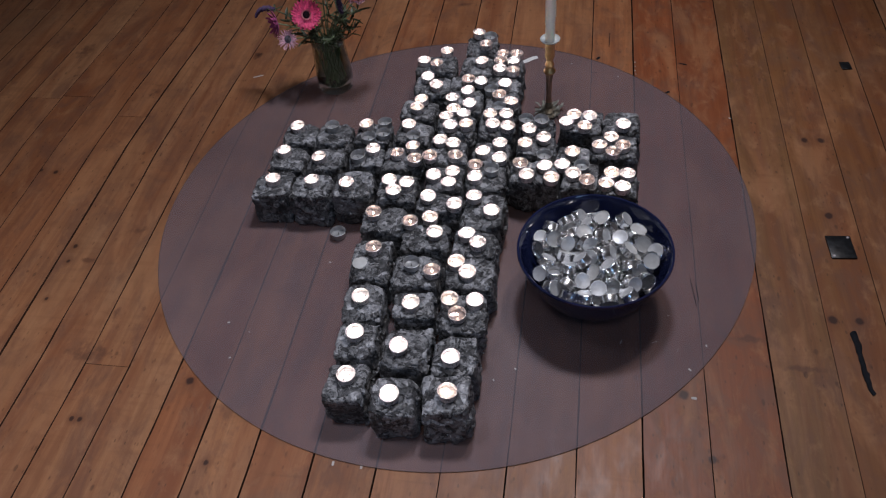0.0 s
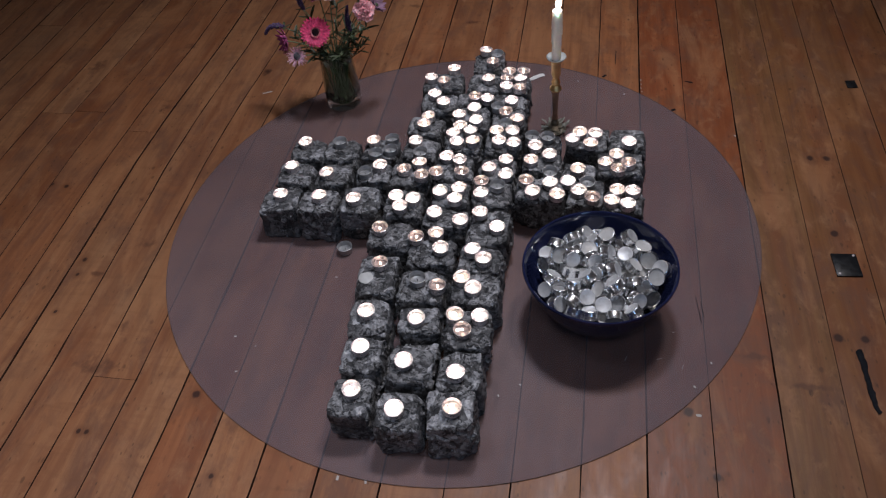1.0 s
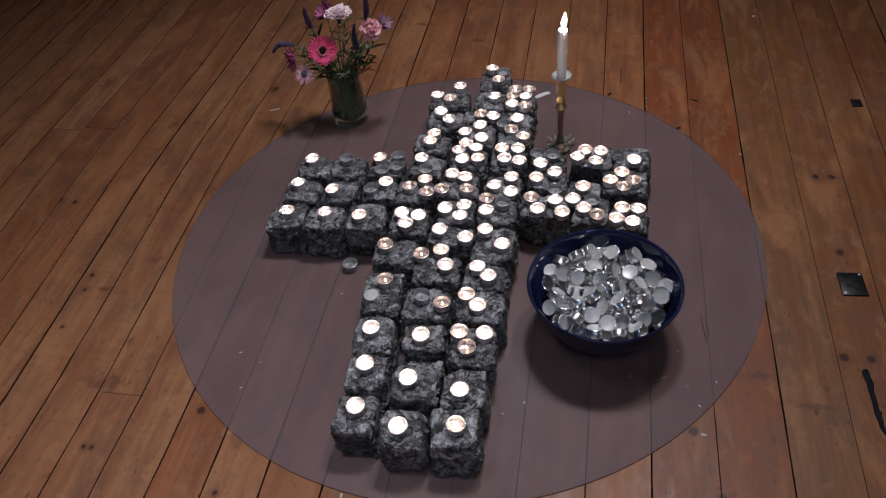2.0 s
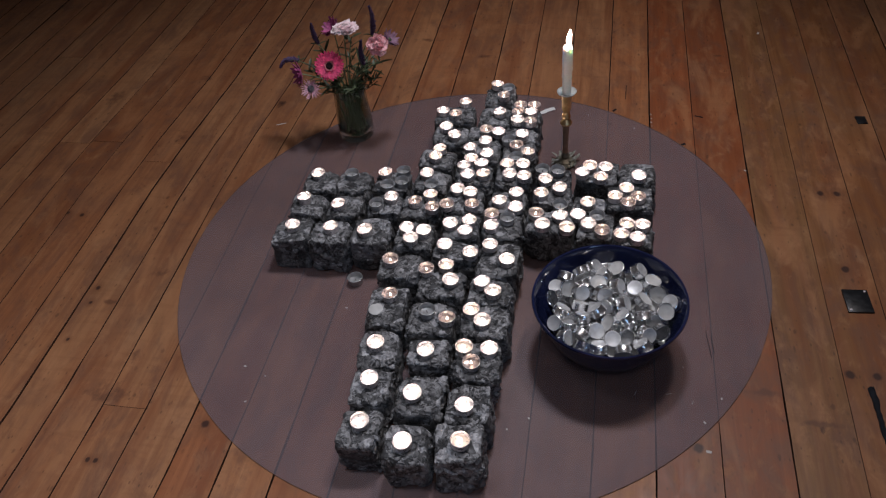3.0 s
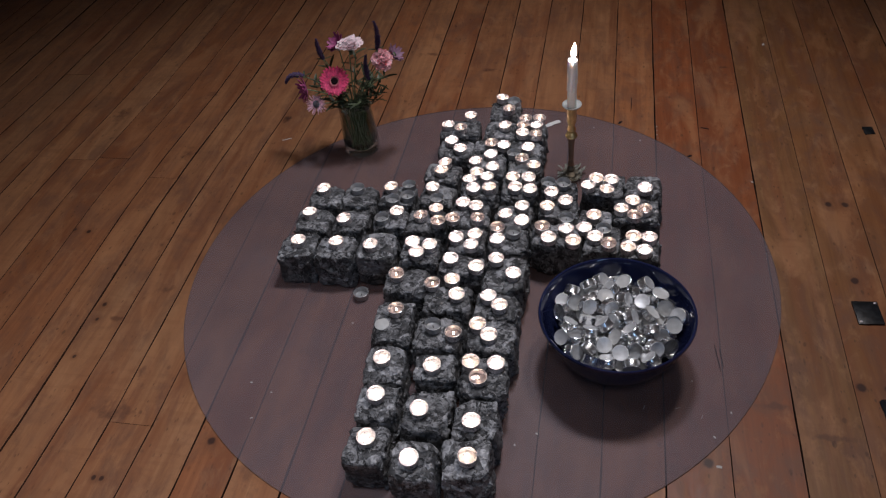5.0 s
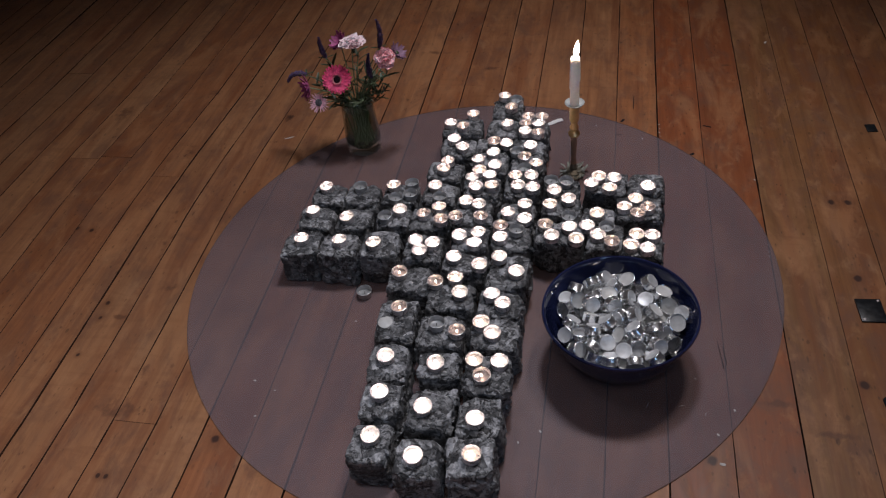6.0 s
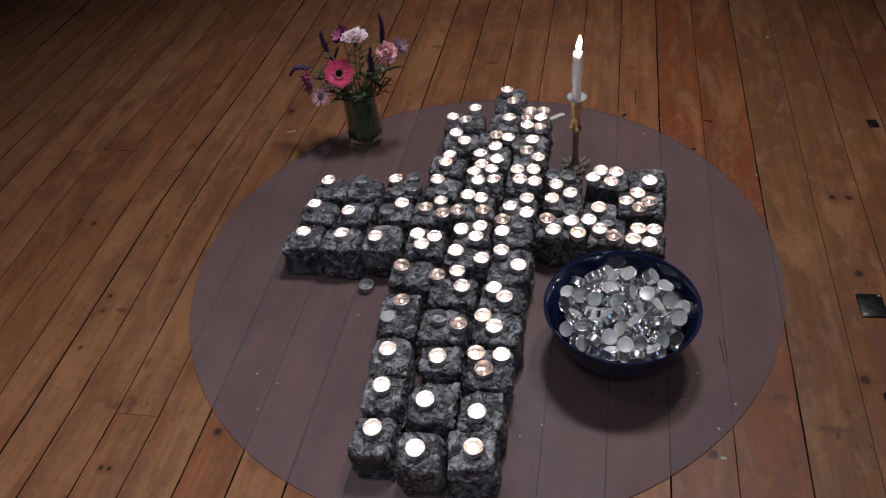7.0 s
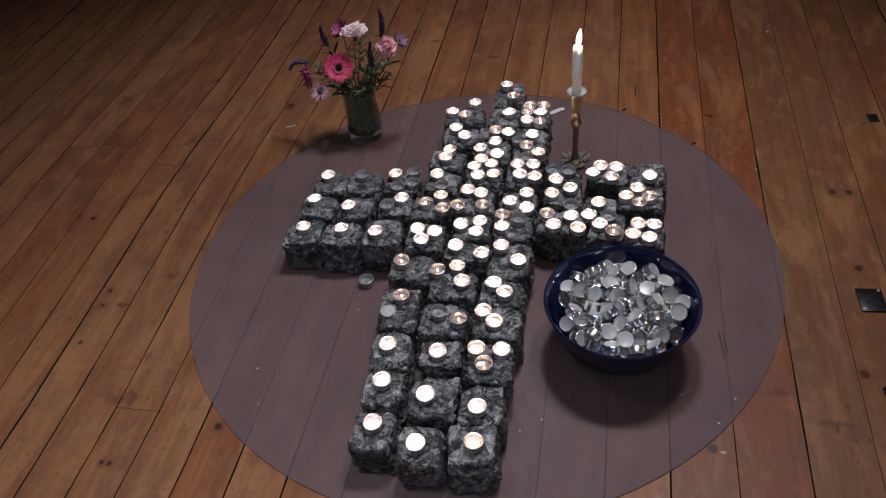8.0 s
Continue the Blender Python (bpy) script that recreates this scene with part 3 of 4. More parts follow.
sett(-0.282, 1.780, 1, 0.088, 0.083, 0.090, [(-0.267, 1.782, 'w')])
sett(-0.195, 1.781, 1, 0.082, 0.104, 0.095, [(-0.213, 1.809, 'd'), (-0.177, 1.81, 'd'), (-0.216, 1.777, 'd'), (-0.181, 1.776, 'w'), (-0.216, 1.741, 'w'), (-0.18, 1.734, 'd')])
sett(-0.279, 1.893, 2, 0.087, 0.087, 0.090, [(-0.293, 1.921, 'g'), (-0.258, 1.905, 'e'), (-0.266, 1.865, 'd')])
sett(-0.712, 1.281, 3, 0.093, 0.087, 0.085, [(-0.71, 1.286, 'w')])
sett(-0.614, 1.276, 2, 0.093, 0.088, 0.090, [(-0.611, 1.282, 'w')])
sett(-0.513, 1.286, 1, 0.091, 0.087, 0.095, [(-0.523, 1.274, 'w')])
sett(-0.702, 1.374, 3, 0.088, 0.088, 0.088, [(-0.711, 1.386, 'w')])
sett(-0.604, 1.378, 2, 0.086, 0.086, 0.088, [(-0.616, 1.369, 'w')])
sett(-0.508, 1.391, 2, 0.086, 0.078, 0.088, [(-0.49, 1.405, 'w'), (-0.521, 1.378, 'e')])
sett(-0.696, 1.472, 0, 0.085, 0.079, 0.088, [(-0.703, 1.484, 'w')])
sett(-0.606, 1.475, 4, 0.088, 0.087, 0.088, [(-0.614, 1.489, 'e')])
sett(-0.507, 1.484, 0, 0.090, 0.087, 0.088, [(-0.526, 1.499, 'g'), (-0.481, 1.508, 'e'), (-0.477, 1.466, 'e'), (-0.512, 1.449, 'e')])
sett(-0.105, 1.532, -1, 0.088, 0.057, 0.090, [(-0.12, 1.498, 'w'), (-0.13, 1.536, 'e'), (-0.093, 1.535, 'e')])
sett(-0.100, 1.459, 1, 0.095, 0.086, 0.085, [(-0.082, 1.473, 'w'), (-0.126, 1.449, 'g'), (-0.078, 1.408, 'e')])
sett(-0.096, 1.352, -1, 0.113, 0.087, 0.095, [(-0.131, 1.363, 'd'), (-0.073, 1.357, 'w'), (-0.112, 1.326, 'w'), (-0.057, 1.319, 'g')])
sett(0.003, 1.549, -2, 0.102, 0.086, 0.090, [(-0.014, 1.558, 'g'), (0.023, 1.554, 'w'), (-0.031, 1.528, 'w'), (0.012, 1.514, 'g')])
sett(-0.010, 1.429, -2, 0.077, 0.057, 0.085, [(-0.013, 1.423, 'g'), (-0.034, 1.376, 'w')])
sett(0.006, 1.345, 0, 0.082, 0.087, 0.090, [(-0.008, 1.341, 'w'), (0.022, 1.321, 'd'), (0.01, 1.371, 'e')])
sett(0.102, 1.549, 1, 0.088, 0.087, 0.090, [(0.103, 1.525, 'w')])
sett(0.085, 1.458, 1, 0.105, 0.086, 0.090, [(0.074, 1.475, 'g'), (0.05, 1.443, 'g'), (0.103, 1.445, 'd'), (0.079, 1.422, 'd')])
sett(0.094, 1.329, -4, 0.087, 0.086, 0.090, [(0.077, 1.348, 'g'), (0.112, 1.346, 'w'), (0.065, 1.311, 'g'), (0.101, 1.302, 'w')])
sett(-0.306, 0.891, 6, 0.084, 0.030, 0.060, [])
loose = put_tealight("e", pose(-0.5445, 1.2037, MAT, 0, 0, 40))
tagged(loose, "burnt-out tealight in an aluminium cup lying on the mat")

# ---- bowl of spare tealights ----
BOWL = Vector((0.0425, 1.0785, MAT))
profile = [(0, 0.006), (0.058, 0.005), (0.060, 0.0), (0.068, 0.0), (0.070, 0.006), (0.086, 0.018), (0.108, 0.040), (0.127, 0.070), (0.141, 0.102), (0.149, 0.126), (0.1525, 0.134), (0.1545, 0.138), (0.1535, 0.1415), (0.1500, 0.1415), (0.1470, 0.137), (0.1440, 0.126), (0.1355, 0.100), (0.121, 0.068), (0.102, 0.041), (0.078, 0.021), (0.04, 0.014), (0, 0.013)]
bowl = at(part("bowl", lathe(profile, 96), GLAZE), Matrix.Translation(BOWL) @ Matrix.Diagonal((1.006, 1.006, 1, 1)))
tagged(bowl, "glossy dark blue ceramic bowl full of spare tealights", "bowl")

unlit = tealight("spare_tealight", 0.0145, WAX_SPARE, "none", "unused white tealight in an aluminium cup in the bowl", foil=FOIL_SPARE)
tagged(unlit, group="tealights in the bowl")
empty = tealight("spare_tealight", 0.0035, WAX_GREY, "none", "silvery tealight cup lying in the blue bowl", foil=FOIL_SPARE)
tagged(empty, group="tealights in the bowl")
placed = []
spare = {0: unlit, 1: empty}
used = set()
heap = random.Random(12)
tries = 0
while len(placed) < 230 and tries < 40000:
    tries += 1
    r, a = 0.136 * math.sqrt(heap.random()), heap.uniform(0, 2 * math.pi)
    px, py = 0.001 + r * math.cos(a), -0.006 + r * math.sin(a)
    rr = math.hypot(px, py)
    top = 0.138 - 0.018 * (math.hypot(px - 0.012, py + 0.005) / 0.125) ** 2
    first = tries < 12000
    z = top - heap.uniform(0, 0.012) if first else heap.uniform(0.045, top - 0.022)
    wall = float(np.interp(z - 0.010, (0.013, 0.021, 0.041, 0.068, 0.100, 0.126), (0.0, 0.078, 0.102, 0.121, 0.1355, 0.144)))
    if rr > wall - 0.0155:
        continue
    p = Vector((px, py, z))
    if any((p - q).length < (0.0288 if first else 0.025) for q in placed):
        continue
    placed.append(p)
    k = 0 if heap.random() < 0.5 else 1
    # most lie tipped over by a third of a turn or less, base or top upwards
    tilt = heap.choice((-1, 1)) * heap.uniform(6, 74) + (180 if heap.random() < 0.6 else 0)
    m = Matrix.Translation(BOWL + p) @ pose(0, 0, 0, 0, 0, heap.uniform(0, 360)) @ pose(0, 0, 0, tilt, heap.gauss(0, 14), heap.uniform(0, 360)) @ Matrix.Translation((0, 0, -0.008))
    if k in used:
        copy_thing(spare[k], m)
    else:
        used.add(k)
        at(spare[k], m)

# ---- candlestick ----
STICK = Vector((-0.083, 1.70, MAT))
holder = at(new("candlestick"), Matrix.Translation(STICK))
tagged(holder, "slender brass candlestick with a glass drip plate on the mat", "candlestick")
part("base", lathe([(0, 0), (0.029, 0), (0.031, 0.002), (0.027, 0.005), (0.020, 0.007), (0.022, 0.010), (0.015, 0.014), (0.009, 0.018), (0.011, 0.023), (0.006, 0.034), (0, 0.037)], 12), BRASS_DARK, holder, "tarnished ornate foot")
part("stem", lathe([(0, 0.034), (0.0085, 0.036), (0.0065, 0.05), (0.0075, 0.09), (0.0095, 0.125), (0, 0.127)], 24), BRASS_STEM, holder, "dull brown lower stem")
part("knop", lathe([(0, 0.124), (0.014, 0.126), (0.016, 0.131), (0.013, 0.137), (0.009, 0.143), (0.012, 0.150), (0.009, 0.158), (0.007, 0.165), (0, 0.166)], 24), BRASS, holder)
part("socket", lathe([(0, 0.164), (0.0095, 0.166), (0.0125, 0.175), (0.0125, 0.212), (0.014, 0.214), (0.014, 0.217), (0, 0.217)], 28), BRASS, holder)
part("drip_plate", lathe([(0, 0.2172), (0.014, 0.2172), (0.0225, 0.2205), (0.0250, 0.225), (0.0240, 0.226), (0.0215, 0.2225), (0.013, 0.2195), (0, 0.2195)], 36), plain("frosted_plate", (0.52, 0.54, 0.53), 0.25), holder, "pale glass drip plate")
candle = at(new("taper_candle"), Matrix.Translation(STICK))
tagged(candle, "burning white taper candle in a brass candlestick", "candle")
bm = lathe([(0, 0.2197), (0.0118, 0.2197), (0.0118, 0.23), (0.0113, 0.30), (0.0110, 0.347), (0.0115, 0.351), (0.0100, 0.351), (0.008, 0.3475), (0, 0.3465)], 28)
for v in bm.verts:
    v.co.xy *= 1 + 0.05 * noise.noise(Vector((v.co.x * 90, v.co.y * 90, v.co.z * 25)))
part("wax", bm, WAX_TAPER, candle)
for turn, top, low in ((172, 0.345, 0.262), (192, 0.343, 0.30), (2, 0.344, 0.285)):
    c, n = math.cos(radians(turn)) * 0.0112, math.sin(radians(turn)) * 0.0112
    part("wax_drip", tube([(c, n, top), (c * 1.04, n * 1.04, (top + low) / 2), (c * 1.07, n * 1.07, low + 0.004), (c, n, low)], 0.0012, 0.0019, 7), WAX_TAPER, candle)
part("wick", tube([(0, 0, 0.344), (0.0003, 0, 0.353), (0.002, 0, 0.358)], 0.0009, 0.0007, 6), WICK, candle)
bm = lathe([(0, 0.355), (0.0032, 0.358), (0.0058, 0.364), (0.0062, 0.370), (0.0048, 0.380), (0.0024, 0.389), (0, 0.396)], 16)
for v in bm.verts:
    v.co.x += 0.10 * (v.co.z - 0.355) + 0.001
part("flame", bm, CANDLE_FLAME, candle)

bm = bmesh.new()
for i in range(40):
    turn = 360 * i / 40 + rng.uniform(-12, 12)
    petal(bm, pose(0, 0, 0.004 + 0.008 * rng.random(), 0, 0, turn) @ pose(rng.uniform(0.010, 0.030), 0, 0, rng.uniform(-40, 40), -rng.uniform(-10, 50), rng.uniform(-60, 60)), rng.uniform(0.010, 0.022), rng.uniform(0.004, 0.007), rng.uniform(-0.5, 0.2))
for v in bm.verts:
    v.co.z = max(v.co.z, 0.0)
sprig = at(part("leaf_wreath", bm, plain("grey_green_leaf", (0.24, 0.24, 0.205), 0.35, 0, 0.5, 120)), Matrix.Translation(STICK))
tagged(sprig, "small grey-green wreath of leaves round the candlestick's foot", "wreath")

# ---- vase and flowers ----
VASE = Vector((-0.698, 1.80, MAT))
vase = at(new("vase"), Matrix.Translation(VASE) @ Matrix.Diagonal((1.08, 1.08, 1.0, 1)))
tagged(vase, "clear glass vase with water standing on the mat's edge", "vase")
part("glass_body", lathe([(0, 0.002), (0.030, 0.0), (0.043, 0.0), (0.0465, 0.004), (0.0475, 0.03), (0.0468, 0.06), (0.0445, 0.105), (0.0425, 0.135), (0.0425, 0.158), (0.0435, 0.168), (0.0428, 0.1695), (0.0405, 0.158), (0.0402, 0.135), (0.0420, 0.105), (0.0443, 0.06), (0.0448, 0.034), (0.041, 0.023), (0, 0.020)], 48), CLEAR, vase)
part("water", lathe([(0, 0.0202), (0.0408, 0.0233), (0.0446, 0.034), (0.0441, 0.06), (0.0418, 0.105), (0.0400, 0.135), (0.0400, 0.142), (0, 0.142)], 40), WATER, vase)
for ob in vase.children:
    ob.visible_shadow = False


def flower(name, head, label, foot=None):
    """An Empty in the vase with a stem up to the head; gives it and the matrix of the head, whose z points out of the bloom."""
    thing = at(new(name), Matrix.Translation(VASE))
    tagged(thing, label, "flower", "flowers in the vase")
    head = Vector(head) - VASE
    foot = Vector(foot or (rng.uniform(-0.02, 0.02), rng.uniform(-0.02, 0.02), 0.026))
    neck = Vector((head.x * 0.22, head.y * 0.22, 0.165))
    neck.x, neck.y = max(-0.03, min(0.03, neck.x)), max(-0.03, min(0.03, neck.y))
    points = bent(foot, neck, 0.0, 4)[:-1] + bent(neck, head, 0.05, 7)
    part("stem", tube(points, 0.0022, 0.0016), STEM, thing)
    return thing, head


def facing(head, way):
    return Matrix.Translation(head) @ Vector(way).to_track_quat("Z", "Y").to_matrix().to_4x4()


TO_EYE = (0.35, -0.8, 0.55)
thing, head = flower("gerbera", (-0.723, 1.755, 0.257), "deep pink gerbera with a dark eye in the vase")
m = facing(head, (0.33, -0.83, 0.45))
bm = bmesh.new()
for layer, (count, length, lift) in enumerate(((26, 0.040, 0.08), (24, 0.034, 0.16))):
    for i in range(count):
        turn = 360 * (i + 0.5 * layer) / count + rng.uniform(-3, 3)
        petal(bm, m @ pose(0, 0, 0.001 * layer, 0, 0, turn) @ pose(0.008, 0, 0), length - 0.008 + rng.uniform(-0.002, 0.001), 0.0105, lift + rng.uniform(-0.05, 0.05))
part("bloom", bm, GERBERA, thing)
bm = bmesh.new()
for i in range(40):
    petal(bm, m @ pose(0, 0, 0.003, 0, 0, 9 * i) @ pose(0.007, 0, 0, 0, -24, 0), 0.0075 + rng.uniform(-0.001, 0.001), 0.0022, 0.1)
part("ring", bm, GERBERA_RING, thing, "pale pink ring of short petals")
bm = lathe([(0, 0.0005), (0.0088, 0.003), (0.0092, 0.0055), (0.007, 0.0075), (0, 0.007)], 20)
bm.transform(m)
part("eye", bm, GERBERA_EYE, thing, "near-black eye")


def carnation(head, way, size, material, label, flat=1):
    thing, head = flower("carnation", head, label)
    m = facing(head, way)
    bm = bmesh.new()
    for layer in range(6):
        count = (14, 13, 12, 10, 8, 5)[layer]
        for i in range(count):
            turn = 360 * i / count + rng.uniform(-14, 14)
            up = layer * 15 + rng.uniform(-6, 6)
            length = size * (1 - 0.06 * layer) * rng.uniform(0.85, 1.05)
            petal(bm, m @ pose(0, 0, -0.004, 0, 0, turn) @ pose(0.001, 0, 0, rng.uniform(-25, 25), -up, 0), length * 0.92, size * 0.8, rng.uniform(-0.3, 0.4))
    for v in bm.verts:
        v.co += Vector((noise.noise(v.co * 320), noise.noise(v.co * 320 + Vector((9, 0, 0))), noise.noise(v.co * 320 + Vector((0, 9, 0))))) * size * 0.17
    if flat < 1:
        bm.transform(m @ Matrix.Diagonal((1.1, 1.1, flat, 1)) @ m.inverted())
    part("bloom", bm, material, thing)
    bm = lathe([(0, -0.03), (0.004, -0.028), (0.0065, -0.015), (0.007, -0.004), (0, -0.002)], 10)
    bm.transform(m)
    part("calyx", bm, GREEN, thing)


carnation((-0.588, 1.785, 0.305), (0.35, -0.75, 0.55), 0.031, CARNATION, "full light pink carnation in the vase")
carnation((-0.682, 1.81, 0.335), (-0.1, 0.05, 1.0), 0.038, CARNATION_PALE, "pale pink carnation seen from its side in the vase", 0.6)


def spike(foot, tip, label, sway=(0, 0, 0)):
    """A veronica spike: many small florets along a bent axis."""
    thing, foot = flower("veronica", foot, label)
    tip = Vector(tip) - VASE
    bm = bmesh.new()
    n = 38
    for i in range(n):
        t = i / (n - 1)
        c = foot.lerp(tip, t) + Vector(sway) * 4 * t * (1 - t)
        along = tip - foot + Vector(sway) * 4 * (1 - 2 * t)
        r = 0.0135 * (1 - 0.62 * t) * (0.6 + 0.4 * min(1, t * 5))
        for k in range(7):
            turn = 360 / 7 * k + 31 * i
            m = Matrix.Translation(c) @ along.to_track_quat("Z", "Y").to_matrix().to_4x4() @ pose(0, 0, 0, 0, 0, turn) @ pose(0, 0, 0, 0, -30 + rng.uniform(-18, 18), 0)
            petal(bm, m, r * rng.uniform(0.75, 1.05), r * 0.6, rng.uniform(0.1, 0.5))
    part("flower_spike", bm, PURPLE, thing)
    # small leaves where the spike begins
    bm = bmesh.new()
    for k in range(4):
        petal(bm, Matrix.Translation(foot) @ pose(0, 0, 0, 0, 0, 90 * k + 20) @ pose(0, 0, 0, 0, -25, 0), 0.022, 0.006, -0.2)
    part("leaf", bm, GREEN, thing)


spike((-0.604, 1.80, 0.325), (-0.599, 1.80, 0.404), "upright dark purple veronica spike in the vase", (0.006, 0, 0))
spike((-0.758, 1.80, 0.296), (-0.768, 1.80, 0.354), "short dark purple veronica spike in the vase", (-0.004, 0, 0))
spike((-0.636, 1.79, 0.240), (-0.634, 1.79, 0.312), "purple veronica spike between the carnation stems", (-0.005, 0, 0))
spike((-0.822, 1.79, 0.250), (-0.886, 1.80, 0.224), "drooping purple veronica spike in the vase", (-0.006, 0, 0.012))


def daisy(name, head, way, count, length, width, material, eye, label, lift, eye_size=1.0):
    thing, head = flower(name, head, label)
    m = facing(head, way)
    bm = bmesh.new()
    for layer in range(2):
        for i in range(count):
            petal(bm, m @ pose(0, 0, 0.001 * layer, 0, 0, 360 * (i + 0.5 * layer) / count + rng.uniform(-5, 5)) @ pose(0.003, 0, 0, 0, -12 * layer, 0), length * rng.uniform(0.8, 1.1), width, lift + rng.uniform(-0.15, 0.15))
    part("bloom", bm, material, thing)
    bm = lathe([(0, -0.002), (0.005, 0.0), (0.006, 0.003), (0.003, 0.005), (0, 0.0055)], 14)
    bm.transform(m @ Matrix.Scale(eye_size, 4))
    part("eye", bm, eye, thing)


daisy("aster", (-0.794, 1.765, 0.176), (-0.05, -0.75, 0.5), 18, 0.028, 0.0034, LILAC, plain("aster_eye", (0.13, 0.13, 0.15), 0.8, 0, 0.5, 300), "hanging pale lilac aster with narrow petals", 0.15, 1.7)
daisy("aster", (-0.814, 1.765, 0.224), (-0.8, -0.6, 0.1), 14, 0.033, 0.011, MAGENTA, GREEN, "dusky pink aster turned aside in the vase", 0.3)
daisy("aster", (-0.725, 1.84, 0.318), (-0.5, -0.3, 0.8), 14, 0.027, 0.012, MAGENTA, GERBERA_EYE, "magenta flower behind the pale carnation", 0.5)
daisy("aster", (-0.566, 1.825, 0.297), (0.7, -0.1, 0.6), 14, 0.024, 0.008, MAUVE, GREEN, "small lilac aster beside the pink carnation", 0.4)

for k, (lean, tall) in enumerate((((-0.06, 0.02), 0.26), ((0.05, 0.0), 0.24), ((0.09, -0.02), 0.20), ((-0.02, -0.04), 0.21), ((0.02, 0.04), 0.29), ((-0.10, -0.01), 0.22), ((0.06, 0.03), 0.22), ((-0.04, -0.05), 0.19), ((0.04, -0.05), 0.19), ((0.10, 0.01), 0.24))):
    thing, head = flower("foliage_sprig", VASE + Vector((lean[0], lean[1], tall)), "dark green leafy sprig in the glass vase")
    tagged(thing, category="foliage")
    bm = bmesh.new()
    for i in range(13):
        t = 0.50 + 0.50 * i / 12
        c = Vector((head.x * t, head.y * t, 0.10 + (head.z - 0.10) * t))
        m = Matrix.Translation(c) @ pose(0, 0, 0, 0, 0, 137 * i + 50 * k) @ pose(0, 0, 0, 0, -35 + rng.uniform(-25, 25), 0)
        petal(bm, m, rng.uniform(0.025, 0.05), rng.uniform(0.005, 0.010), rng.uniform(-0.4, 0.1))
    part("greenery", bm, GREEN, thing)

# ---- small things on the floor ----
plate = at(part("floor_plate", box(0.052, 0.066, 0.004, (0, 0, 0.002), 0.001), IRON), pose(0.572, 1.251, 0, 0, 0, 3))
tagged(plate, "small square black iron plate set on the floorboards", "floor plate")
for k, (cx, cy) in enumerate(((0.02, 0.027), (-0.02, -0.027))):
    bm = lathe([(0, 0.004), (0.003, 0.004), (0.0026, 0.0052), (0, 0.0055)], 12)
    bmesh.ops.translate(bm, verts=bm.verts, vec=(cx, cy, 0))
    part("screw", bm, FOIL, plate)
plate = at(part("floor_plate", box(0.026, 0.034, 0.003, (0, 0, 0.0015), 0.001), IRON), pose(0.709, 1.942, 0, 0, 0, 4))
tagged(plate, "tiny black iron plate set on the floorboards", "floor plate")

bm = tube([(0, 0.08, 0.003), (0.004, 0.05, 0.0035), (0.002, 0.02, 0.004), (0.008, -0.01, 0.0045), (0.006, -0.04, 0.004), (0.012, -0.065, 0.003)], 0.008, 0.006, 8)
bmesh.ops.subdivide_edges(bm, edges=bm.edges, cuts=2)
for v in bm.verts:
    v.co += Vector((noise.noise(v.co * 70), noise.noise(v.co * 70 + Vector((5, 0, 0))), 0)) * 0.007
    v.co.x *= 0.7
    v.co.z = max(0.0, v.co.z * 0.25)
bar = at(part("black_strip", bm, PITCH), pose(0.553, 0.942, 0))
tagged(bar, "crumpled black strip of tape on the floorboards", "debris")


def scrap(name, x, y, z, length, width, turn, label, material=CHIP):
    bm = bmesh.new()
    bmesh.ops.create_grid(bm, x_segments=6, y_segments=2, size=0.5)
    bmesh.ops.solidify(bm, geom=bm.faces[:], thickness=0.08)
    for v in bm.verts:
        k = 1 - 0.5 * abs(v.co.x) + 0.3 * noise.noise(Vector((v.co.x * 4, x * 30, y * 30)))
        v.co = Vector((v.co.x * length, v.co.y * width * k + 0.15 * width * math.sin(v.co.x * 5), 0.0006 + (v.co.z + 0.08) * width * 0.4))
    low = min(v.co.z for v in bm.verts)
    bmesh.ops.translate(bm, verts=bm.verts, vec=(0, 0, -low))
    ob = at(part(name, bm, material), pose(x, y, z, 0, 0, turn))
    return tagged(ob, label, "debris")


scrap("paper_scrap", -0.155, 1.944, MAT, 0.06, 0.016, 30, "pale torn sliver of paper at the mat's rim", WAX)
scrap("paper_scrap", -0.953, 1.841, 0.0, 0.03, 0.006, 20, "thin pale sliver lying on the floorboards")
for x, y, s in ((-0.724, 0.931, 0.006), (-0.67, 0.91, 0.004), (-0.69, 0.842, 0.005), (-0.565, 1.215, 0.004), (-0.545, 1.12, 0.006), (-0.10, 0.87, 0.005), (0.235, 0.90, 0.006), (0.27, 0.96, 0.005), (0.20, 1.03, 0.004), (-0.03, 1.93, 0.005), (0.10, 1.87, 0.006), (-0.14, 0.84, 0.005)):
    scrap("wax_crumb", x, y, MAT, s * 1.0, s * 0.7, rng.uniform(0, 180), "tiny pale crumb of wax lying on the mat")
for x, y, length, turn in ((0.215, 0.945, 0.010, 70), (0.105, 0.955, 0.013, 70), (0.17, 0.96, 0.012, 20)):
    scrap("straw_bit", x, y, MAT, length, 0.0011, turn, "thin pale bit of straw lying on the mat")
bm = lathe([(0, 0), (0.0155, 0), (0.0165, 0.001), (0.015, 0.0022), (0, 0.0024)], 22)
for v in bm.verts:
    v.co.xy *= 1 + 0.16 * noise.noise(Vector((v.co.x * 80, v.co.y * 80, 3)))
tagged(at(part("wax_spill", bm, WAX_SPARE), pose(-0.445, 1.05, MAT + 0.0845)), "flat pale grey spill of wax on a stone", "wax spill")

for x, y, length, turn in ((0.254, 1.097, 0.073, -84), (0.262, 1.097, 0.048, -85)):
    scrap("dark_thread", x, y, MAT, length, 0.0011, turn, "thin dark thread lying on the mat", PITCH)
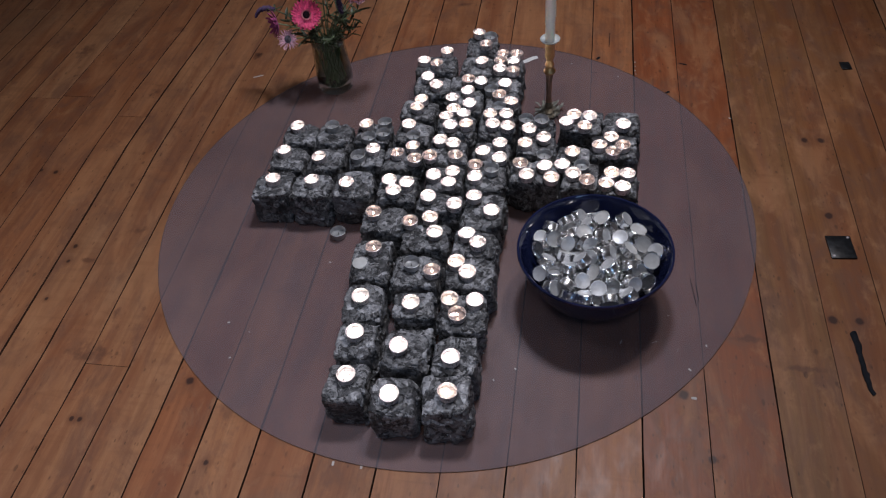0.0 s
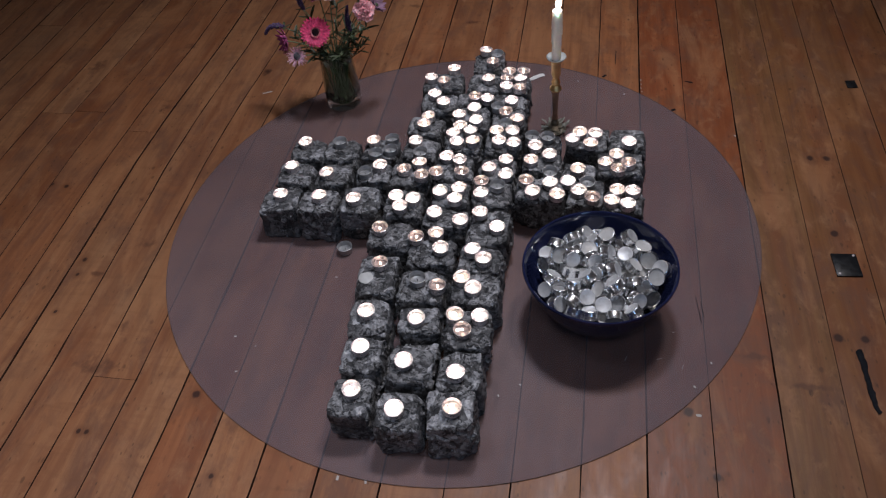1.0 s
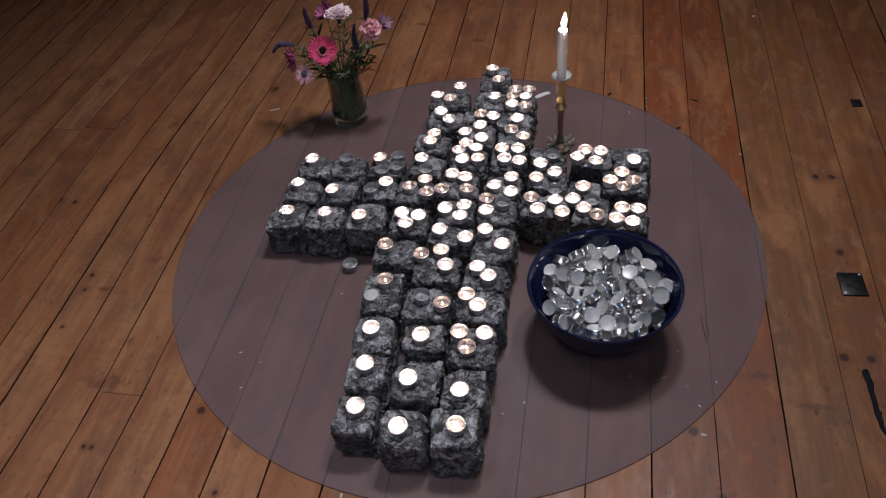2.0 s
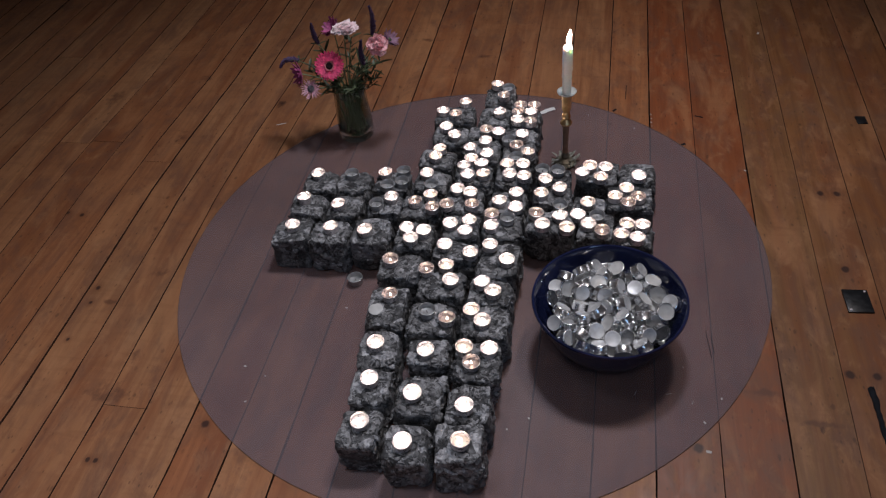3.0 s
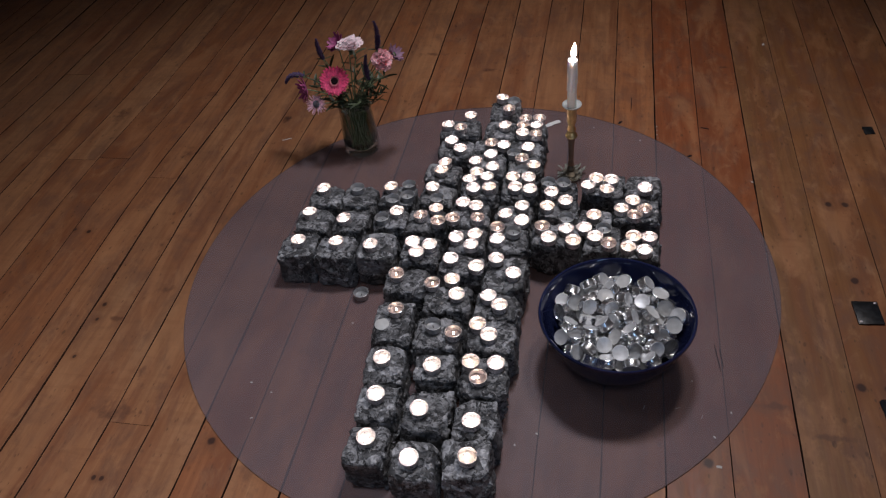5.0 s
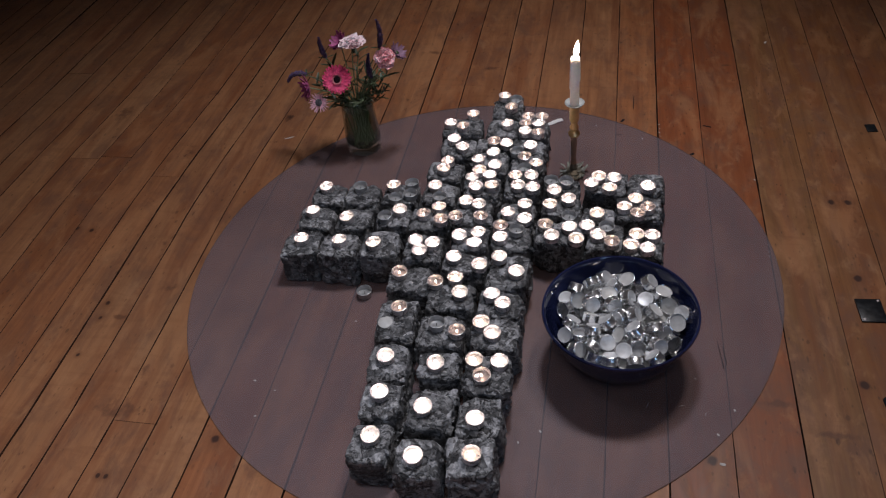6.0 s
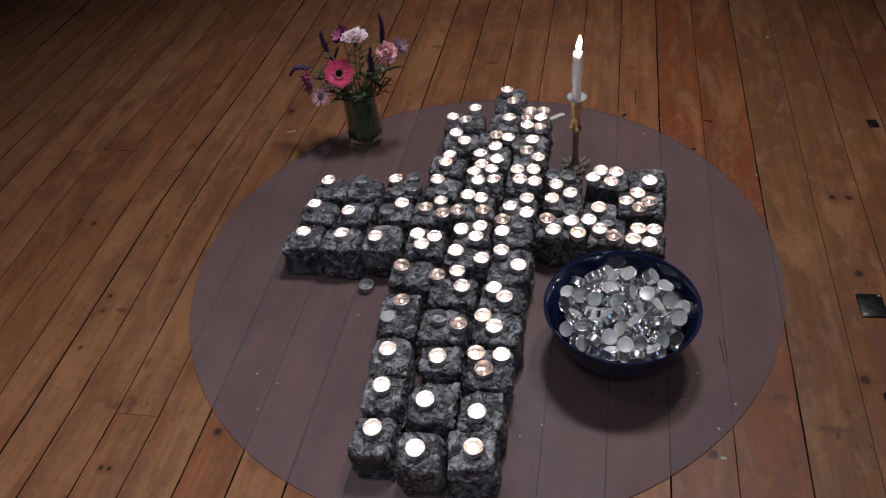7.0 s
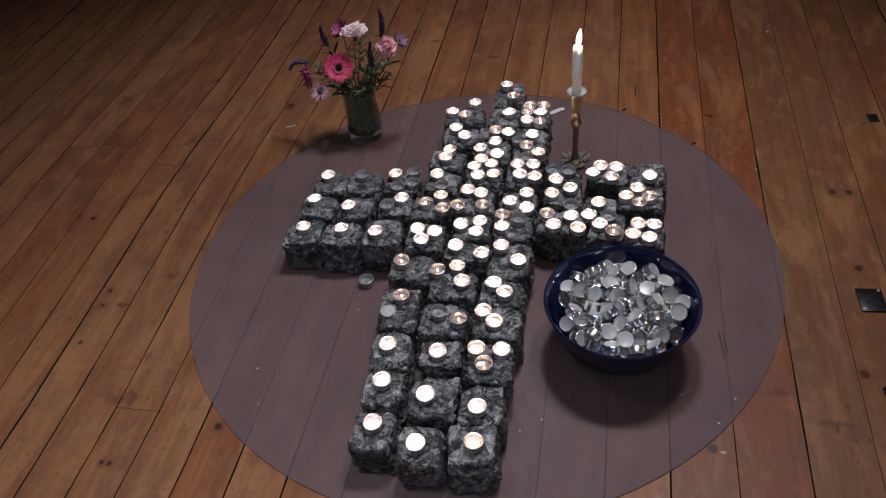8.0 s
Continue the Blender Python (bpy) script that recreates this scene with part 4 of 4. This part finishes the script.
for i in range(26):
    x, y = rng.uniform(-0.52, -0.44), rng.uniform(1.50, 1.66)
    scrap("wax_crumb", x, y, MAT, rng.uniform(0.002, 0.005), 0.002, rng.uniform(0, 180), "tiny pale crumb of wax beside the stones")

# dark chips by the mat's rim, a crack beyond it, pale grit in the open joint
for x, y, z, length, width, turn in ((0.044, 1.963, 0.0, 0.016, 0.008, 40), (0.232, 1.805, 0.0, 0.012, 0.009, 10), (0.034, 1.888, MAT, 0.018, 0.002, 0), (0.28, 1.94, 0.0, 0.022, 0.005, -25)):
    scrap("dark_chip", x, y, z, length, width, turn, "small dark splinter of wood lying on the floor", PITCH)
# the crack's shade, made as a thin dark piece laid on the board
scrap("dark_splinter", 0.0755, 2.06, 0.0, 0.075, 0.0022, 88, "thin dark sliver standing in for the shade of a floorboard's crack", PITCH)
for x, y, s in ((0.147, 1.945, 0.006), (0.148, 1.925, 0.005), (0.147, 1.905, 0.006), (0.149, 1.888, 0.004), (0.383, 1.698, 0.006), (0.388, 1.45, 0.005), (0.387, 1.425, 0.006), (0.386, 1.408, 0.005), (0.251, 1.74, 0.005), (-0.415, 0.633, 0.009), (-0.361, 0.632, 0.008), (0.239, 0.838, 0.010), (0.49, 2.426, 0.012)):
    scrap("pale_grit", x, y, 0.0, s, s * 0.6, rng.uniform(0, 180), "tiny pale crumb of grit lying on the floorboards")

# ---- floorboards ----
SEAMS = [-1.515, -1.41, -1.297, -1.203, -1.106, -1.0, -0.90, -0.79, -0.683, -0.572, -0.455, -0.333, -0.215, -0.097, 0.026, 0.143, 0.262, 0.388, 0.507, 0.619, 0.735]
while SEAMS[0] > -4.4:
    SEAMS.insert(0, SEAMS[0] - rng.uniform(0.10, 0.115))
while SEAMS[-1] < 4.0:
    SEAMS.append(SEAMS[-1] + rng.uniform(0.112, 0.122))
ENDS = {-1.0: 0.80, -1.515: 1.72, -1.297: 1.632}


# reddish, tan and olive boards
TONES = {
    -1.515: (0.84, 0.73, 0.66), -1.41: (0.92, 0.82, 0.76), -1.297: (0.94, 0.88, 0.84), -1.203: (1.02, 1.04, 1.04), -1.106: (0.98, 0.97, 0.98), -1.0: (1.04, 1.04, 1.02),
    -0.90: (1.06, 1.1, 1.1), -0.79: (1.0, 0.84, 0.74), -0.683: (1.15, 1.12, 1.05), -0.572: (0.95, 0.78, 0.68), -0.455: (1.0, 0.92, 0.84), -0.333: (1.05, 1.0, 0.95),
    -0.097: (1.05, 1.0, 0.92), 0.026: (1.08, 0.93, 0.79), 0.143: (0.84, 0.53, 0.39), 0.262: (0.80, 0.52, 0.38), 0.388: (0.67, 0.69, 0.57),
    0.507: (0.69, 0.65, 0.51), 0.619: (0.65, 0.57, 0.45), 0.735: (0.68, 0.60, 0.49),
}


# half the width of the joints: some gape, some are tight
GAPS = {
    "end": 0.0005, -1.515: 0.0004, -1.41: 0.0004, -1.297: 0.0009, -1.203: 0.0020, -1.106: 0.0011, -1.0: 0.0010, -0.90: 0.0006, -0.79: 0.0014, -0.683: 0.0011, -0.572: 0.0014,
    -0.455: 0.0012, -0.333: 0.0010, -0.215: 0.0007, -0.097: 0.0010, 0.026: 0.0007, 0.143: 0.0012, 0.262: 0.0004, 0.388: 0.0008, 0.507: 0.0001, 0.619: 0.0002, 0.735: 0.0004,
}


def bow(x, y):
    """How far a board at x has warped sideways at y; those far from the mat are bowed."""
    return float(np.interp(y, (0.8, 1.28, 1.5, 1.74, 2.1, 2.6), (0, -0.015, -0.023, -0.019, 0.0, 0.006))) * min(1.0, max(0.0, (-0.62 - x) / 0.38))


def board(x0, x1, y0, y1):
    left, right, end = (GAPS.setdefault(x, rng.choice((0.0004, 0.0007, 0.001, 0.0014))) for x in (x0, x1, "end"))
    w, l = x1 - x0 - left - right, y1 - y0 - end * 2
    bm = bmesh.new()
    prof = ((-w / 2, -0.02), (-w / 2, -0.0008), (-w / 2 + 0.0007, 0.0), (w / 2 - 0.0007, 0.0), (w / 2, -0.0008), (w / 2, -0.02))
    # worn, slightly ragged edges where the boards are seen near by
    near = -2.2 < x0 < 1.4 and y0 < 3
    rows = 120 if near else 1
    rings = []
    for i in range(rows + 1):
        y = -l / 2 + l * i / rows
        worn = [0.0014 * noise.noise(Vector((x0 * 13, y * 9, 4 + k))) + 0.0012 * noise.noise(Vector((x0 * 13, y * 37, 8 + k))) if near else 0 for k in (0, 1)]
        worn = [w_k * min(1.0, gap / 0.0010) for w_k, gap in zip(worn, (left, right))]
        shift = [bow(x, (y0 + y1) / 2 + y) if near else 0 for x in (x0, x1)]
        rings.append([bm.verts.new((x + (worn[0] + shift[0] if x < 0 else worn[1] + shift[1]), y, z)) for x, z in prof])
    for a, b in zip(rings, rings[1:]):
        for i in range(6):
            j = (i + 1) % 6
            bm.faces.new((a[i], a[j], b[j], b[i]))
    bm.faces.new(rings[0][::-1])
    bm.faces.new(rings[-1])
    bmesh.ops.recalc_face_normals(bm, faces=bm.faces)
    # sides and ends take the dark colour that paints in the joints' shade
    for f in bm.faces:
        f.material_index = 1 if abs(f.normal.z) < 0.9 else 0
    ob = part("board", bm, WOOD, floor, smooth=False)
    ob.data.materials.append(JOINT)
    tone = TONES.get(x0) or rng.choice(((1, 1.05, 1.08), (0.96, 0.92, 0.9), (1.1, 1.18, 1.2), (0.92, 0.95, 0.95), (1.05, 1.05, 1.0)))
    k = rng.uniform(0.88, 0.99)
    ob.color = (tone[0] * k, tone[1] * k, tone[2] * k, 1)
    ob.location = ((x0 + left + x1 - right) / 2, (y0 + y1) / 2, -rng.uniform(0, 0.0004))


for x0, x1 in zip(SEAMS, SEAMS[1:]):
    cut = ENDS.get(x0, rng.uniform(-0.6, 5.4))
    if -1.5 < x0 < 0.8 and x0 not in ENDS and 0.2 < cut < 3.6:
        cut = rng.choice((-0.3, 3.9))
    edges = [-2.5, cut, 6.3]
    for y0, y1 in zip(edges, edges[1:]):
        if y1 - y0 > 0.2:
            board(x0, x1, y0, y1)
